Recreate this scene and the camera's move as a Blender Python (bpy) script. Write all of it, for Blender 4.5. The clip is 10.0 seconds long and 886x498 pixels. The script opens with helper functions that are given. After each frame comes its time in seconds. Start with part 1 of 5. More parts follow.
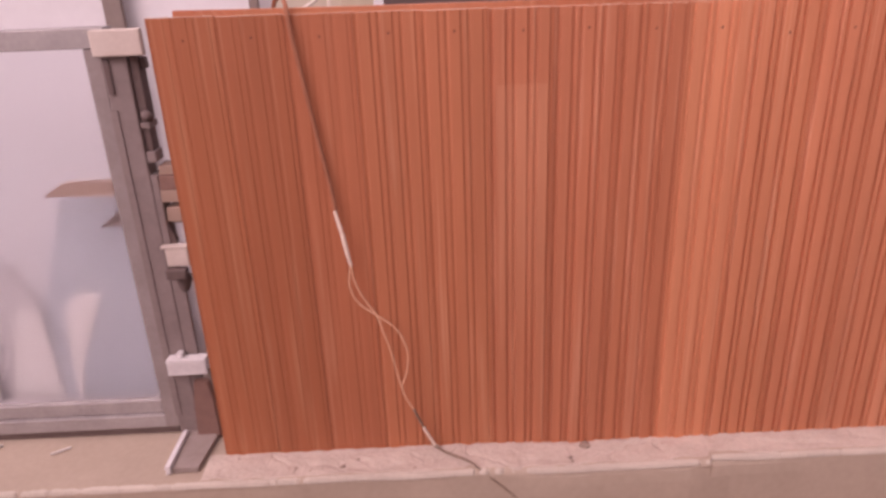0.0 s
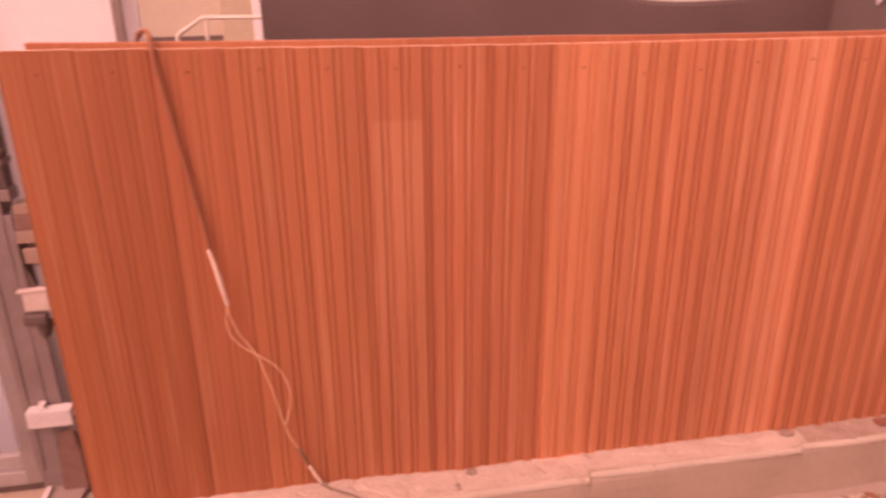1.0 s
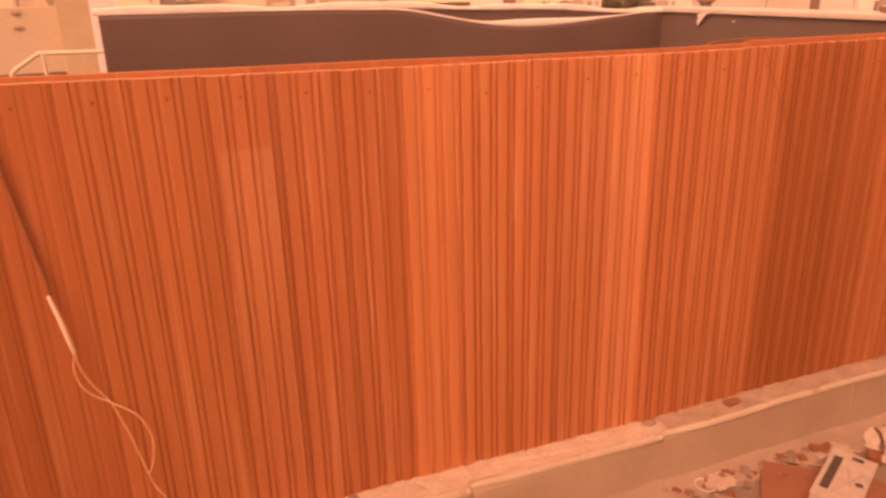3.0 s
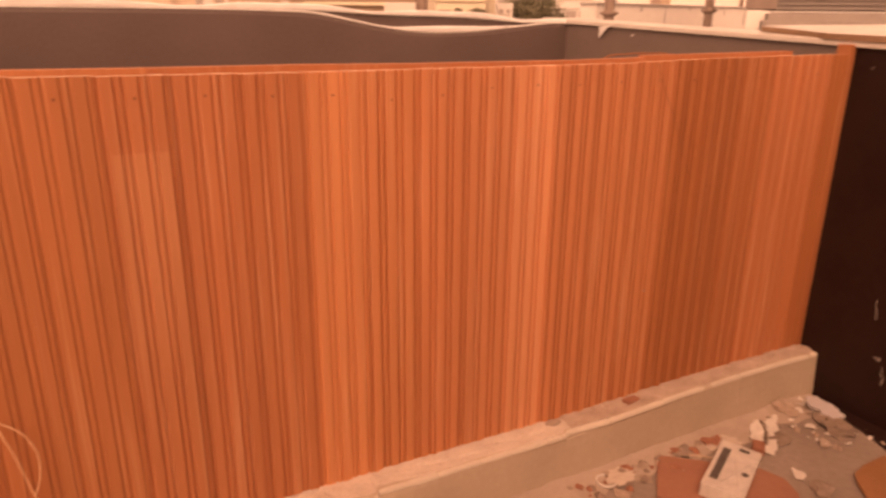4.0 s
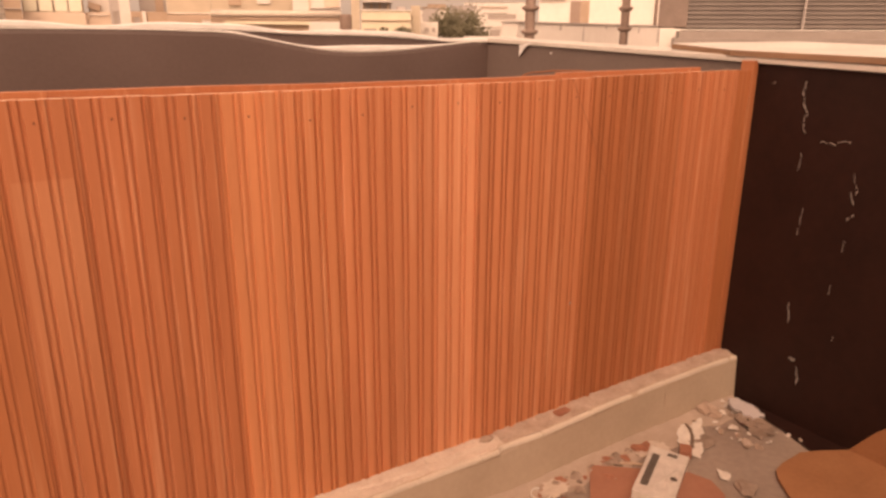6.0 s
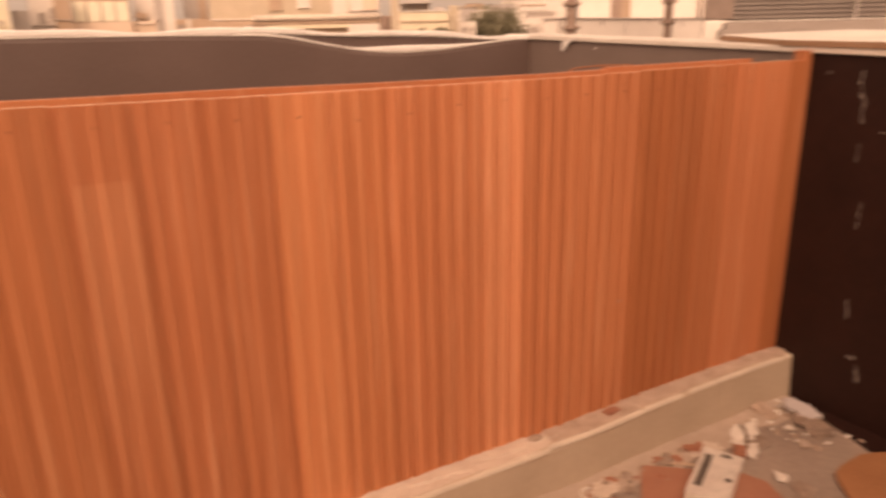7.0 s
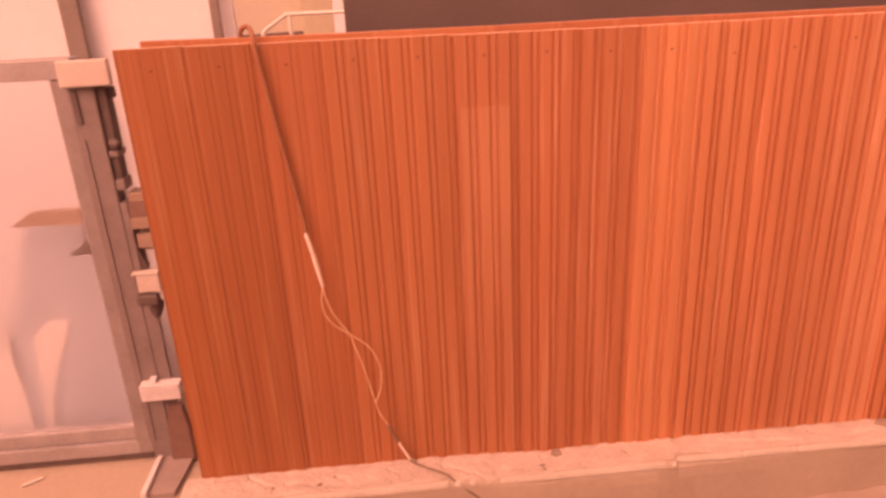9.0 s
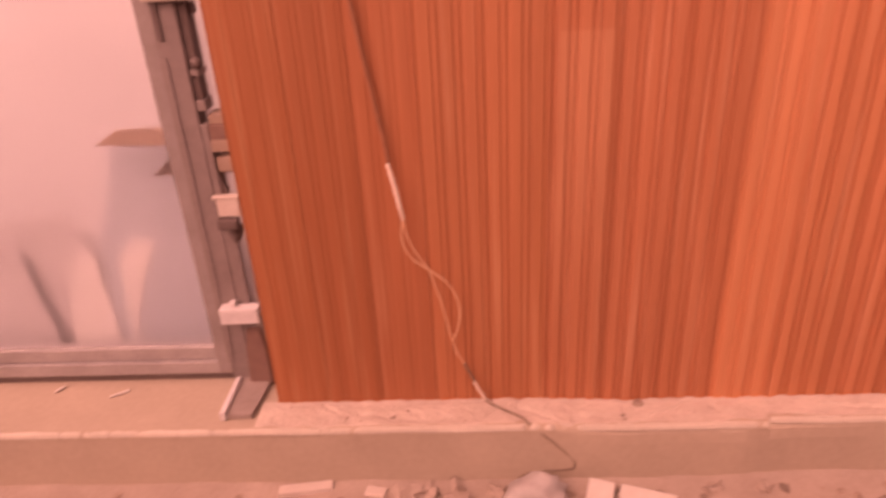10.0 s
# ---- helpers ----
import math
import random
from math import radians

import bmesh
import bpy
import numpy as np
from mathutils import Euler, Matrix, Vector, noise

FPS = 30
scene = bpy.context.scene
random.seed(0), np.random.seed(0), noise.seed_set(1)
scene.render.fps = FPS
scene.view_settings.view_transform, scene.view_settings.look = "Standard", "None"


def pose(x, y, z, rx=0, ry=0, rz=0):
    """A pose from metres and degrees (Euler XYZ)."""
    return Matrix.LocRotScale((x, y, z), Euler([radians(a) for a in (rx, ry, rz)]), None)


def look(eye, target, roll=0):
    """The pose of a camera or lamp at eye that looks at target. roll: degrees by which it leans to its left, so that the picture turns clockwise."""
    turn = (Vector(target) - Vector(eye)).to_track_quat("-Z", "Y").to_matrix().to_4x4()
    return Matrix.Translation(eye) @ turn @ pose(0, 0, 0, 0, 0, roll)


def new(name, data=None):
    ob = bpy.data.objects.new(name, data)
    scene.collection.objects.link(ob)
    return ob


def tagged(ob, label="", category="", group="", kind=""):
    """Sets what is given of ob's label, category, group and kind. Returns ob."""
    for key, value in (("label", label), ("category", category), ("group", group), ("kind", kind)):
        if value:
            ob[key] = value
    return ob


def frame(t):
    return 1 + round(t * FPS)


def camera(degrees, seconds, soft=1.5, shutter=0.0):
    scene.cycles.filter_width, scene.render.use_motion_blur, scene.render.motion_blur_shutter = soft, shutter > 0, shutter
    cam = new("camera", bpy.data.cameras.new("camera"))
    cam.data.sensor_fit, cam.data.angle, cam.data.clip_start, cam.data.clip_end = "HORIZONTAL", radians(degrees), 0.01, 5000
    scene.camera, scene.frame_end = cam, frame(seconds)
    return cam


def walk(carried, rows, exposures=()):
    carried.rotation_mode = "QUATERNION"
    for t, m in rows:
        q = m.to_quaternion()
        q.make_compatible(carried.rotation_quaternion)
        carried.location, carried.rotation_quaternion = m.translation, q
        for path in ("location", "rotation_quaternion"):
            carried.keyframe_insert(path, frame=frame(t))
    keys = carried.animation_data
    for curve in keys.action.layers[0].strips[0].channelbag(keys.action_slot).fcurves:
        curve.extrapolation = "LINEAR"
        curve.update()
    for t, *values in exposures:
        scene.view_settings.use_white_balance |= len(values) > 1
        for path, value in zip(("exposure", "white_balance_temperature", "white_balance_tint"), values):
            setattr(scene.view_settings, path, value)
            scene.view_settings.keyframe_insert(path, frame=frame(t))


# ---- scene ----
# camera
PATH = [
    (0, (-0.016, -0.11, 1.514), (0.008, 1.742, 0.759), -2.3),
    (0.5, (-0.003, -0.116, 1.522), (0.119, 1.753, 0.821), -0.8),
    (1, (0.025, -0.11, 1.55), (0.348, 1.732, 0.841), -0.5),
    (1.5, (0.051, -0.126, 1.543), (0.45, 1.706, 0.846), -0.9),
    (2, (0.057, -0.135, 1.549), (0.531, 1.688, 0.877), -1.0),
    (2.2, (0.067, -0.14, 1.546), (0.585, 1.674, 0.882), -1.0),
    (3.3, (0.086, -0.152, 1.542), (0.778, 1.613, 0.903), -1.0),
    (3.5, (0.098, -0.161, 1.546), (0.825, 1.586, 0.897), -0.2),
    (4, (0.097, -0.16, 1.551), (0.97, 1.523, 0.915), 0.6),
    (4.5, (0.101, -0.161, 1.549), (1.039, 1.499, 0.943), 0.4),
    (5, (0.106, -0.161, 1.547), (1.085, 1.478, 0.952), 0.3),
    (5.5, (0.112, -0.16, 1.547), (1.144, 1.452, 0.966), 0.2),
    (5.7, (0.118, -0.156, 1.553), (1.162, 1.446, 0.964), 0.4),
    (6.8, (0.131, -0.178, 1.549), (1.148, 1.443, 0.969), -0.7),
    (7, (0.107, -0.146, 1.547), (1.053, 1.515, 0.959), -1.2),
    (7.2, (0.07, -0.15, 1.574), (0.877, 1.576, 0.968), -1.2),
    (7.5, (0.038, -0.145, 1.535), (0.615, 1.675, 0.942), -1.6),
    (7.7, (0.042, -0.161, 1.552), (0.512, 1.686, 0.945), -1.5),
    (8, (0.031, -0.156, 1.546), (0.475, 1.697, 0.939), -1.6),
    (8.5, (0.018, -0.161, 1.535), (0.278, 1.702, 0.861), -2.5),
    (9, (-0.026, -0.151, 1.546), (0.098, 1.709, 0.82), -2.9),
    (9.5, (-0.02, -0.13, 1.532), (0.035, 1.705, 0.74), -1.8),
    (10, (-0.048, -0.045, 1.533), (-0.148, 1.733, 0.622), -3.2),
]
cam = camera(64.7, 10.0, soft=2.8, shutter=0.7)
# the phone's colour balance and exposure drift as it pans
LOOK = [(0.0, -0.04, 6900, 42), (0.6, -0.06, 7300, 43), (1.0, 0.05, 10700, 84), (1.3, 0.03, 20000, 87), (1.5, -0.01, 42000, 86), (2.0, -0.08, 45000, 83), (3.5, -0.12, 27500, 73), (4.5, -0.14, 14400, 43), (5.5, 0.02, 12400, 38),
        (7.0, -0.05, 12900, 38), (7.5, -0.07, 13300, 37), (8.0, 0.03, 13400, 36), (8.5, 0.16, 16500, 60), (9.0, 0.08, 17000, 91), (9.5, 0.06, 16000, 93), (10.0, -0.03, 12200, 89)]
walk(cam, [(t, look(eye, target, roll)) for t, eye, target, roll in PATH], LOOK)

# ---------------------------------------------------------------- light
w = bpy.data.worlds.new("sky")
scene.world = w
w.use_nodes = True
nt = w.node_tree
sky = nt.nodes.new("ShaderNodeTexSky")
sky.sky_type = "NISHITA"
sky.sun_disc = False
sky.sun_elevation = radians(42)
sky.sun_rotation = radians(217)
sky.air_density, sky.dust_density, sky.ozone_density = 1.0, 6.0, 1.0
bg = nt.nodes["Background"]
bg.inputs["Strength"].default_value = 0.15
haze = nt.nodes.new("ShaderNodeHueSaturation")   # thin cloud whitens the sky
haze.inputs["Saturation"].default_value = 0.4
nt.links.new(sky.outputs[0], haze.inputs["Color"])
cloud = nt.nodes.new("ShaderNodeMix")   # an even veil of thin cloud over the clear sky
cloud.data_type = "RGBA"
cloud.inputs["Factor"].default_value = 0.45
cloud.inputs["B"].default_value = (6.4, 6.1, 6.0, 1)
nt.links.new(haze.outputs["Color"], cloud.inputs["A"])
nt.links.new(cloud.outputs["Result"], bg.inputs["Color"])
sun = new("sun", bpy.data.lights.new("sun", "SUN"))
sun.data.energy, sun.data.angle, sun.data.color = 1.85, radians(60), (1.0, 0.962, 0.945)
sun.matrix_world = look((-3.3, -4.4, 4.9), (0, 0, 0))

# ---------------------------------------------------------------- materials


def nodes_of(m):
    m.use_nodes = True
    t = m.node_tree
    return t, t.nodes["Principled BSDF"]


def surface(name, dark, light, scale=6.0, grain=90.0, rough=0.8, bump=0.3, metal=0.0, stretch=(1, 1, 1), spread=0.0, space="Object", contrast=0.5, spec=0.5):
    """Two tones mixed by coarse stains and by fine grain, with fine relief."""
    m = bpy.data.materials.new(name)
    t, p = nodes_of(m)
    L = t.links.new
    co = t.nodes.new("ShaderNodeTexCoord")
    mp = t.nodes.new("ShaderNodeMapping")
    mp.inputs["Scale"].default_value = stretch
    if space == "World":
        geo = t.nodes.new("ShaderNodeNewGeometry")
        L(geo.outputs["Position"], mp.inputs["Vector"])
    else:
        L(co.outputs["Object"], mp.inputs["Vector"])
    big, fine = t.nodes.new("ShaderNodeTexNoise"), t.nodes.new("ShaderNodeTexNoise")
    big.inputs["Scale"].default_value, big.inputs["Detail"].default_value = scale, 5
    fine.inputs["Scale"].default_value, fine.inputs["Detail"].default_value = grain, 3
    L(mp.outputs[0], big.inputs["Vector"])
    L(mp.outputs[0], fine.inputs["Vector"])
    ramp = t.nodes.new("ShaderNodeMapRange")
    ramp.inputs["From Min"].default_value, ramp.inputs["From Max"].default_value = 0.5 - contrast * 0.5, 0.5 + contrast * 0.5
    mixf = t.nodes.new("ShaderNodeMath")
    mixf.operation = "MULTIPLY_ADD"
    mixf.inputs[1].default_value = 0.35
    L(fine.outputs["Fac"], mixf.inputs[0])
    sc = t.nodes.new("ShaderNodeMath")
    sc.operation = "MULTIPLY"
    sc.inputs[1].default_value = 0.65
    L(big.outputs["Fac"], sc.inputs[0])
    L(sc.outputs[0], mixf.inputs[2])
    L(mixf.outputs[0], ramp.inputs["Value"])
    mix = t.nodes.new("ShaderNodeMix")
    mix.data_type = "RGBA"
    mix.inputs["A"].default_value, mix.inputs["B"].default_value = (*dark, 1), (*light, 1)
    L(ramp.outputs[0], mix.inputs["Factor"])
    col = mix.outputs["Result"]
    if spread:
        info = t.nodes.new("ShaderNodeObjectInfo")
        rr = t.nodes.new("ShaderNodeMapRange")
        rr.inputs["To Min"].default_value, rr.inputs["To Max"].default_value = 1 - spread, 1 + spread
        L(info.outputs["Random"], rr.inputs["Value"])
        hsv = t.nodes.new("ShaderNodeHueSaturation")
        L(rr.outputs[0], hsv.inputs["Value"])
        L(col, hsv.inputs["Color"])
        col = hsv.outputs["Color"]
    L(col, p.inputs["Base Color"])
    p.inputs["Roughness"].default_value, p.inputs["Metallic"].default_value = rough, metal
    p.inputs["Specular IOR Level"].default_value = spec
    if bump:
        bp = t.nodes.new("ShaderNodeBump")
        bp.inputs["Strength"].default_value, bp.inputs["Distance"].default_value = bump, 0.004
        L(mixf.outputs[0], bp.inputs["Height"])
        L(bp.outputs[0], p.inputs["Normal"])
    return m


def cladding():
    """Orange-brown stained timber: long upright grain, a tone of its own for each board, a faded patch where tape was pulled off."""
    m = surface("stained_timber", (0.454, 0.156, 0.077), (0.57, 0.207, 0.105), scale=1.0, grain=5.0, rough=0.5, bump=0.12, stretch=(60, 60, 1.3), spread=0.03, space="World", contrast=0.62, spec=0.34)
    t, p = nodes_of(m)
    L = t.links.new
    src = p.inputs["Base Color"].links[0].from_socket
    info = t.nodes.new("ShaderNodeObjectInfo")
    mul = t.nodes.new("ShaderNodeMix")
    mul.data_type, mul.blend_type = "RGBA", "MULTIPLY"
    mul.inputs["Factor"].default_value = 1.0
    geo = t.nodes.new("ShaderNodeNewGeometry")
    worn_map = t.nodes.new("ShaderNodeMapping")
    worn_map.inputs["Scale"].default_value = (85, 1, 1.6)
    L(geo.outputs["Position"], worn_map.inputs["Vector"])
    worn = t.nodes.new("ShaderNodeTexNoise")
    worn.inputs["Scale"].default_value, worn.inputs["Detail"].default_value = 1.0, 4
    L(worn_map.outputs[0], worn.inputs["Vector"])
    thin = t.nodes.new("ShaderNodeMapRange")
    thin.inputs["From Min"].default_value, thin.inputs["From Max"].default_value = 0.56, 0.76
    thin.inputs["To Max"].default_value = 0.32
    L(worn.outputs["Fac"], thin.inputs["Value"])
    pale = t.nodes.new("ShaderNodeMix")
    pale.data_type = "RGBA"
    pale.inputs["B"].default_value = (0.80, 0.45, 0.29, 1)
    L(thin.outputs[0], pale.inputs["Factor"])
    L(src, pale.inputs["A"])
    blot = t.nodes.new("ShaderNodeTexNoise")
    blot.inputs["Scale"].default_value, blot.inputs["Detail"].default_value = 1.0, 5
    blot_map = t.nodes.new("ShaderNodeMapping")   # broad streaks that follow the grain
    blot_map.inputs["Scale"].default_value = (17, 1, 0.8)
    L(geo.outputs["Position"], blot_map.inputs["Vector"])
    L(blot_map.outputs[0], blot.inputs["Vector"])
    tone = t.nodes.new("ShaderNodeMapRange")
    tone.inputs["From Min"].default_value, tone.inputs["From Max"].default_value = 0.3, 0.7
    tone.inputs["To Min"].default_value, tone.inputs["To Max"].default_value = 0.92, 1.07
    L(blot.outputs["Fac"], tone.inputs["Value"])
    stain = t.nodes.new("ShaderNodeHueSaturation")
    L(tone.outputs[0], stain.inputs["Value"])
    L(pale.outputs["Result"], stain.inputs["Color"])
    L(stain.outputs["Color"], mul.inputs["A"])
    L(info.outputs["Color"], mul.inputs["B"])
    sep = t.nodes.new("ShaderNodeSeparateXYZ")
    L(geo.outputs["Position"], sep.inputs[0])

    def band(sock, lo, hi, soft):
        a = t.nodes.new("ShaderNodeMapRange")
        a.inputs["From Min"].default_value, a.inputs["From Max"].default_value = lo, lo + soft
        b = t.nodes.new("ShaderNodeMapRange")
        b.inputs["From Min"].default_value, b.inputs["From Max"].default_value = hi, hi - soft
        c = t.nodes.new("ShaderNodeMath")
        c.operation = "MULTIPLY"
        L(sock, a.inputs["Value"])
        L(sock, b.inputs["Value"])
        L(a.outputs[0], c.inputs[0])
        L(b.outputs[0], c.inputs[1])
        return c.outputs[0]

    patch = t.nodes.new("ShaderNodeMath")
    patch.operation = "MULTIPLY"
    L(band(sep.outputs["X"], 0.150, 0.275, 0.004), patch.inputs[0])
    low = t.nodes.new("ShaderNodeMapRange")
    low.inputs["From Min"].default_value, low.inputs["From Max"].default_value = 0.35, 1.15
    low.interpolation_type = "SMOOTHSTEP"
    L(sep.outputs["Z"], low.inputs["Value"])
    both = t.nodes.new("ShaderNodeMath")
    both.operation = "MULTIPLY"
    L(low.outputs[0], both.inputs[0])
    L(band(sep.outputs["Z"], 0.0, 1.243, 0.006), both.inputs[1])
    L(both.outputs[0], patch.inputs[1])
    gain = t.nodes.new("ShaderNodeMath")
    gain.operation = "MULTIPLY"
    gain.inputs[1].default_value = 0.13
    L(patch.outputs[0], gain.inputs[0])
    fade = t.nodes.new("ShaderNodeMix")
    fade.data_type = "RGBA"
    fade.inputs["B"].default_value = (0.86, 0.46, 0.28, 1)
    L(gain.outputs[0], fade.inputs["Factor"])
    L(mul.outputs["Result"], fade.inputs["A"])
    L(fade.outputs["Result"], p.inputs["Base Color"])
    return m


WOOD = cladding()
WOOD_END = surface("cut_timber", (0.72, 0.47, 0.33), (0.86, 0.62, 0.47), scale=30, grain=200, rough=0.85, bump=0.1)
WOOD_DARK = surface("dark_stained_timber", (0.30, 0.10, 0.045), (0.42, 0.15, 0.07), scale=1.0, grain=5, rough=0.5, bump=0.1, stretch=(38, 38, 1.1), space="World")
SCREW = surface("rusty_screw", (0.17, 0.06, 0.035), (0.24, 0.09, 0.055), scale=80, grain=300, rough=0.7, metal=0.0, spec=0.2)
CONCRETE = surface("kerb_concrete", (0.36, 0.270, 0.205), (0.485, 0.372, 0.288), scale=3.5, grain=55, rough=0.92, bump=0.22, space="World", contrast=0.6)
MORTAR = surface("rough_mortar", (0.40, 0.305, 0.25), (0.62, 0.505, 0.425), scale=14, grain=90, rough=0.95, bump=0.7, space="World", contrast=0.5)
FLOOR = surface("dusty_cement_floor", (0.185, 0.132, 0.107), (0.34, 0.256, 0.212), scale=2.2, grain=40, rough=0.9, bump=0.35, space="World", contrast=0.5)
BITUMEN = surface("black_bitumen", (0.015, 0.0050, 0.0038), (0.030, 0.0105, 0.0078), scale=4, grain=35, rough=0.6, bump=0.35, space="World", spec=0.2)
FELT = surface("charcoal_membrane", (0.094, 0.062, 0.056), (0.13, 0.089, 0.082), scale=2.0, grain=60, rough=0.5, bump=0.2, space="World")
# FELT with its colour lightened to make up for weak light on the side wall
FELT_LIFTED = surface("lightened_membrane", (0.145, 0.105, 0.092), (0.20, 0.15, 0.135), scale=2.0, grain=60, rough=0.5, bump=0.2, space="World")
WHITE_MEMBRANE = surface("white_membrane", (0.62, 0.60, 0.58), (0.82, 0.80, 0.78), scale=8, grain=60, rough=0.7, bump=0.25, space="World")
COPING = surface("pale_coping", (0.52, 0.47, 0.43), (0.72, 0.67, 0.62), scale=5, grain=60, rough=0.9, bump=0.4, space="World")
SPLASH = surface("plaster_splash", (0.13, 0.11, 0.1), (0.42, 0.375, 0.35), scale=40, grain=150, rough=0.9, bump=0.5)
WHITE_WALL = surface("white_painted_wall", (0.62, 0.58, 0.585), (0.72, 0.685, 0.69), scale=1.5, grain=30, rough=0.6, bump=0.08, space="World")
ALU = surface("dusty_aluminium", (0.29, 0.25, 0.24), (0.46, 0.405, 0.39), scale=9, grain=70, rough=0.5, bump=0.1, metal=0.25, space="World")
STEEL = surface("grey_primed_steel", (0.195, 0.145, 0.134), (0.285, 0.22, 0.206), scale=9, grain=60, rough=0.6, bump=0.2, metal=0.1, space="World")
STEEL_DARK = surface("brown_primed_steel", (0.1, 0.063, 0.056), (0.16, 0.11, 0.1), scale=12, grain=60, rough=0.6, bump=0.2, space="World")
WHITE_BRACKET = surface("dusty_white_metal", (0.52, 0.47, 0.46), (0.7, 0.645, 0.63), scale=20, grain=90, rough=0.55, bump=0.15)
CREAM = surface("cream_timber_block", (0.5, 0.4, 0.345), (0.63, 0.53, 0.465), scale=15, grain=90, rough=0.8, bump=0.2)
OFFCUT = surface("bare_timber_offcut", (0.38, 0.25, 0.175), (0.53, 0.38, 0.28), scale=3, grain=20, rough=0.8, bump=0.3, stretch=(2, 14, 14))
OFFCUT_BROWN = surface("weathered_timber_offcut", (0.29, 0.185, 0.14), (0.41, 0.28, 0.22), scale=3, grain=20, rough=0.85, bump=0.3, stretch=(2, 14, 14))
ALU_DULL = surface("tarnished_aluminium", (0.225, 0.178, 0.166), (0.36, 0.295, 0.28), scale=7, grain=70, rough=0.55, bump=0.1, metal=0.15, space="World")
OFFCUT_GREY = surface("greyed_timber_offcut", (0.15, 0.105, 0.09), (0.23, 0.165, 0.145), scale=3, grain=20, rough=0.85, bump=0.3, stretch=(2, 14, 14))
FADED_BOARD = surface("faded_cream_board", (0.52, 0.465, 0.44), (0.64, 0.58, 0.55), scale=3, grain=40, rough=0.8, bump=0.1)
GREY_BOARD = surface("grey_blue_board", (0.34, 0.335, 0.36), (0.43, 0.425, 0.44), scale=3, grain=40, rough=0.8, bump=0.1)
CABLE = surface("brown_cable_sheath", (0.27, 0.105, 0.06), (0.36, 0.145, 0.085), scale=30, grain=120, rough=0.85, bump=0.1, spec=0.2)
CABLE_GREY = surface("dusty_brown_cable", (0.16, 0.105, 0.075), (0.27, 0.185, 0.135), scale=30, grain=120, rough=0.7, bump=0.1)
TAPE = surface("cream_insulating_tape", (0.70, 0.55, 0.45), (0.86, 0.70, 0.59), scale=60, grain=200, rough=0.5, bump=0.3)
WIRE = surface("pale_copper_wire", (0.74, 0.43, 0.27), (0.86, 0.54, 0.36), scale=60, grain=200, rough=0.4, bump=0.0)
PAPER = surface("torn_white_paper", (0.52, 0.45, 0.4), (0.69, 0.615, 0.555), scale=18, grain=90, rough=0.9, bump=0.4)
CARD = surface("brown_hardboard", (0.25, 0.1, 0.045), (0.36, 0.155, 0.075), scale=5, grain=60, rough=0.8, bump=0.2)
RED_BOARD = surface("red_brown_board", (0.28, 0.112, 0.072), (0.37, 0.162, 0.108), scale=5, grain=60, rough=0.8, bump=0.2)
RUBBLE = surface("crumbled_mortar", (0.21, 0.135, 0.10), (0.40, 0.295, 0.24), scale=12, grain=80, rough=0.95, bump=0.8, spread=0.25)
BRICK = surface("red_brick", (0.24, 0.085, 0.05), (0.36, 0.15, 0.10), scale=25, grain=120, rough=0.95, bump=0.7)
PALE_TILE = surface("pale_tile", (0.55, 0.48, 0.43), (0.69, 0.62, 0.565), scale=8, grain=60, rough=0.5, bump=0.1)
BAG = surface("grey_cement_bag", (0.34, 0.30, 0.28), (0.52, 0.47, 0.44), scale=8, grain=50, rough=0.9, bump=0.5)
BOX_METAL = surface("dusty_galvanised_box", (0.48, 0.42, 0.375), (0.72, 0.65, 0.59), scale=18, grain=70, rough=0.6, bump=0.3, metal=0.15)
FOOT = surface("dusty_brown_steel", (0.25, 0.185, 0.16), (0.36, 0.28, 0.25), scale=12, grain=60, rough=0.75, bump=0.3, space="World")
PINK_BOARD = surface("dusty_pinkish_board", (0.4, 0.35, 0.345), (0.49, 0.44, 0.435), scale=3, grain=40, rough=0.8, bump=0.1)
BOARD_BROWN = surface("weathered_board", (0.22, 0.12, 0.072), (0.34, 0.2, 0.13), scale=3, grain=20, rough=0.8, bump=0.3, stretch=(14, 2, 14))
DARK_TIMBER = surface("dark_wet_timber", (0.17, 0.085, 0.066), (0.26, 0.145, 0.115), scale=6, grain=40, rough=0.8, bump=0.3)
LEDGE = surface("grey_ledge_render", (0.25, 0.21, 0.19), (0.35, 0.30, 0.275), scale=3, grain=30, rough=0.9, bump=0.2, space="World")
MORTAR_BROWN = surface("dusty_brown_mortar", (0.27, 0.18, 0.14), (0.50, 0.375, 0.305), scale=14, grain=90, rough=0.95, bump=0.7, space="World", contrast=0.5)
DUST = surface("pinkish_cement_dust", (0.31, 0.225, 0.18), (0.46, 0.35, 0.29), scale=6, grain=90, rough=0.98, bump=0.6, space="World")
ARRIS = surface("worn_cement_skin", (0.44, 0.362, 0.297), (0.6, 0.505, 0.42), scale=9, grain=80, rough=0.95, bump=0.4, space="World")
SLOT_SHADE = surface("slot_shade", (0.07, 0.055, 0.045), (0.12, 0.095, 0.08), scale=20, grain=80, rough=0.9)
ROOF_SHEET = surface("grey_roof_sheet", (0.18, 0.15, 0.14), (0.28, 0.24, 0.22), scale=4, grain=40, rough=0.7, bump=0.3, space="World")
BEIGE = surface("beige_render", (0.44, 0.365, 0.285), (0.55, 0.465, 0.375), scale=1.2, grain=20, rough=0.9, bump=0.2, space="World")
ORANGE_WALL = surface("peach_render", (0.62, 0.48, 0.385), (0.72, 0.58, 0.485), scale=1.0, grain=15, rough=0.9, bump=0.2, space="World")
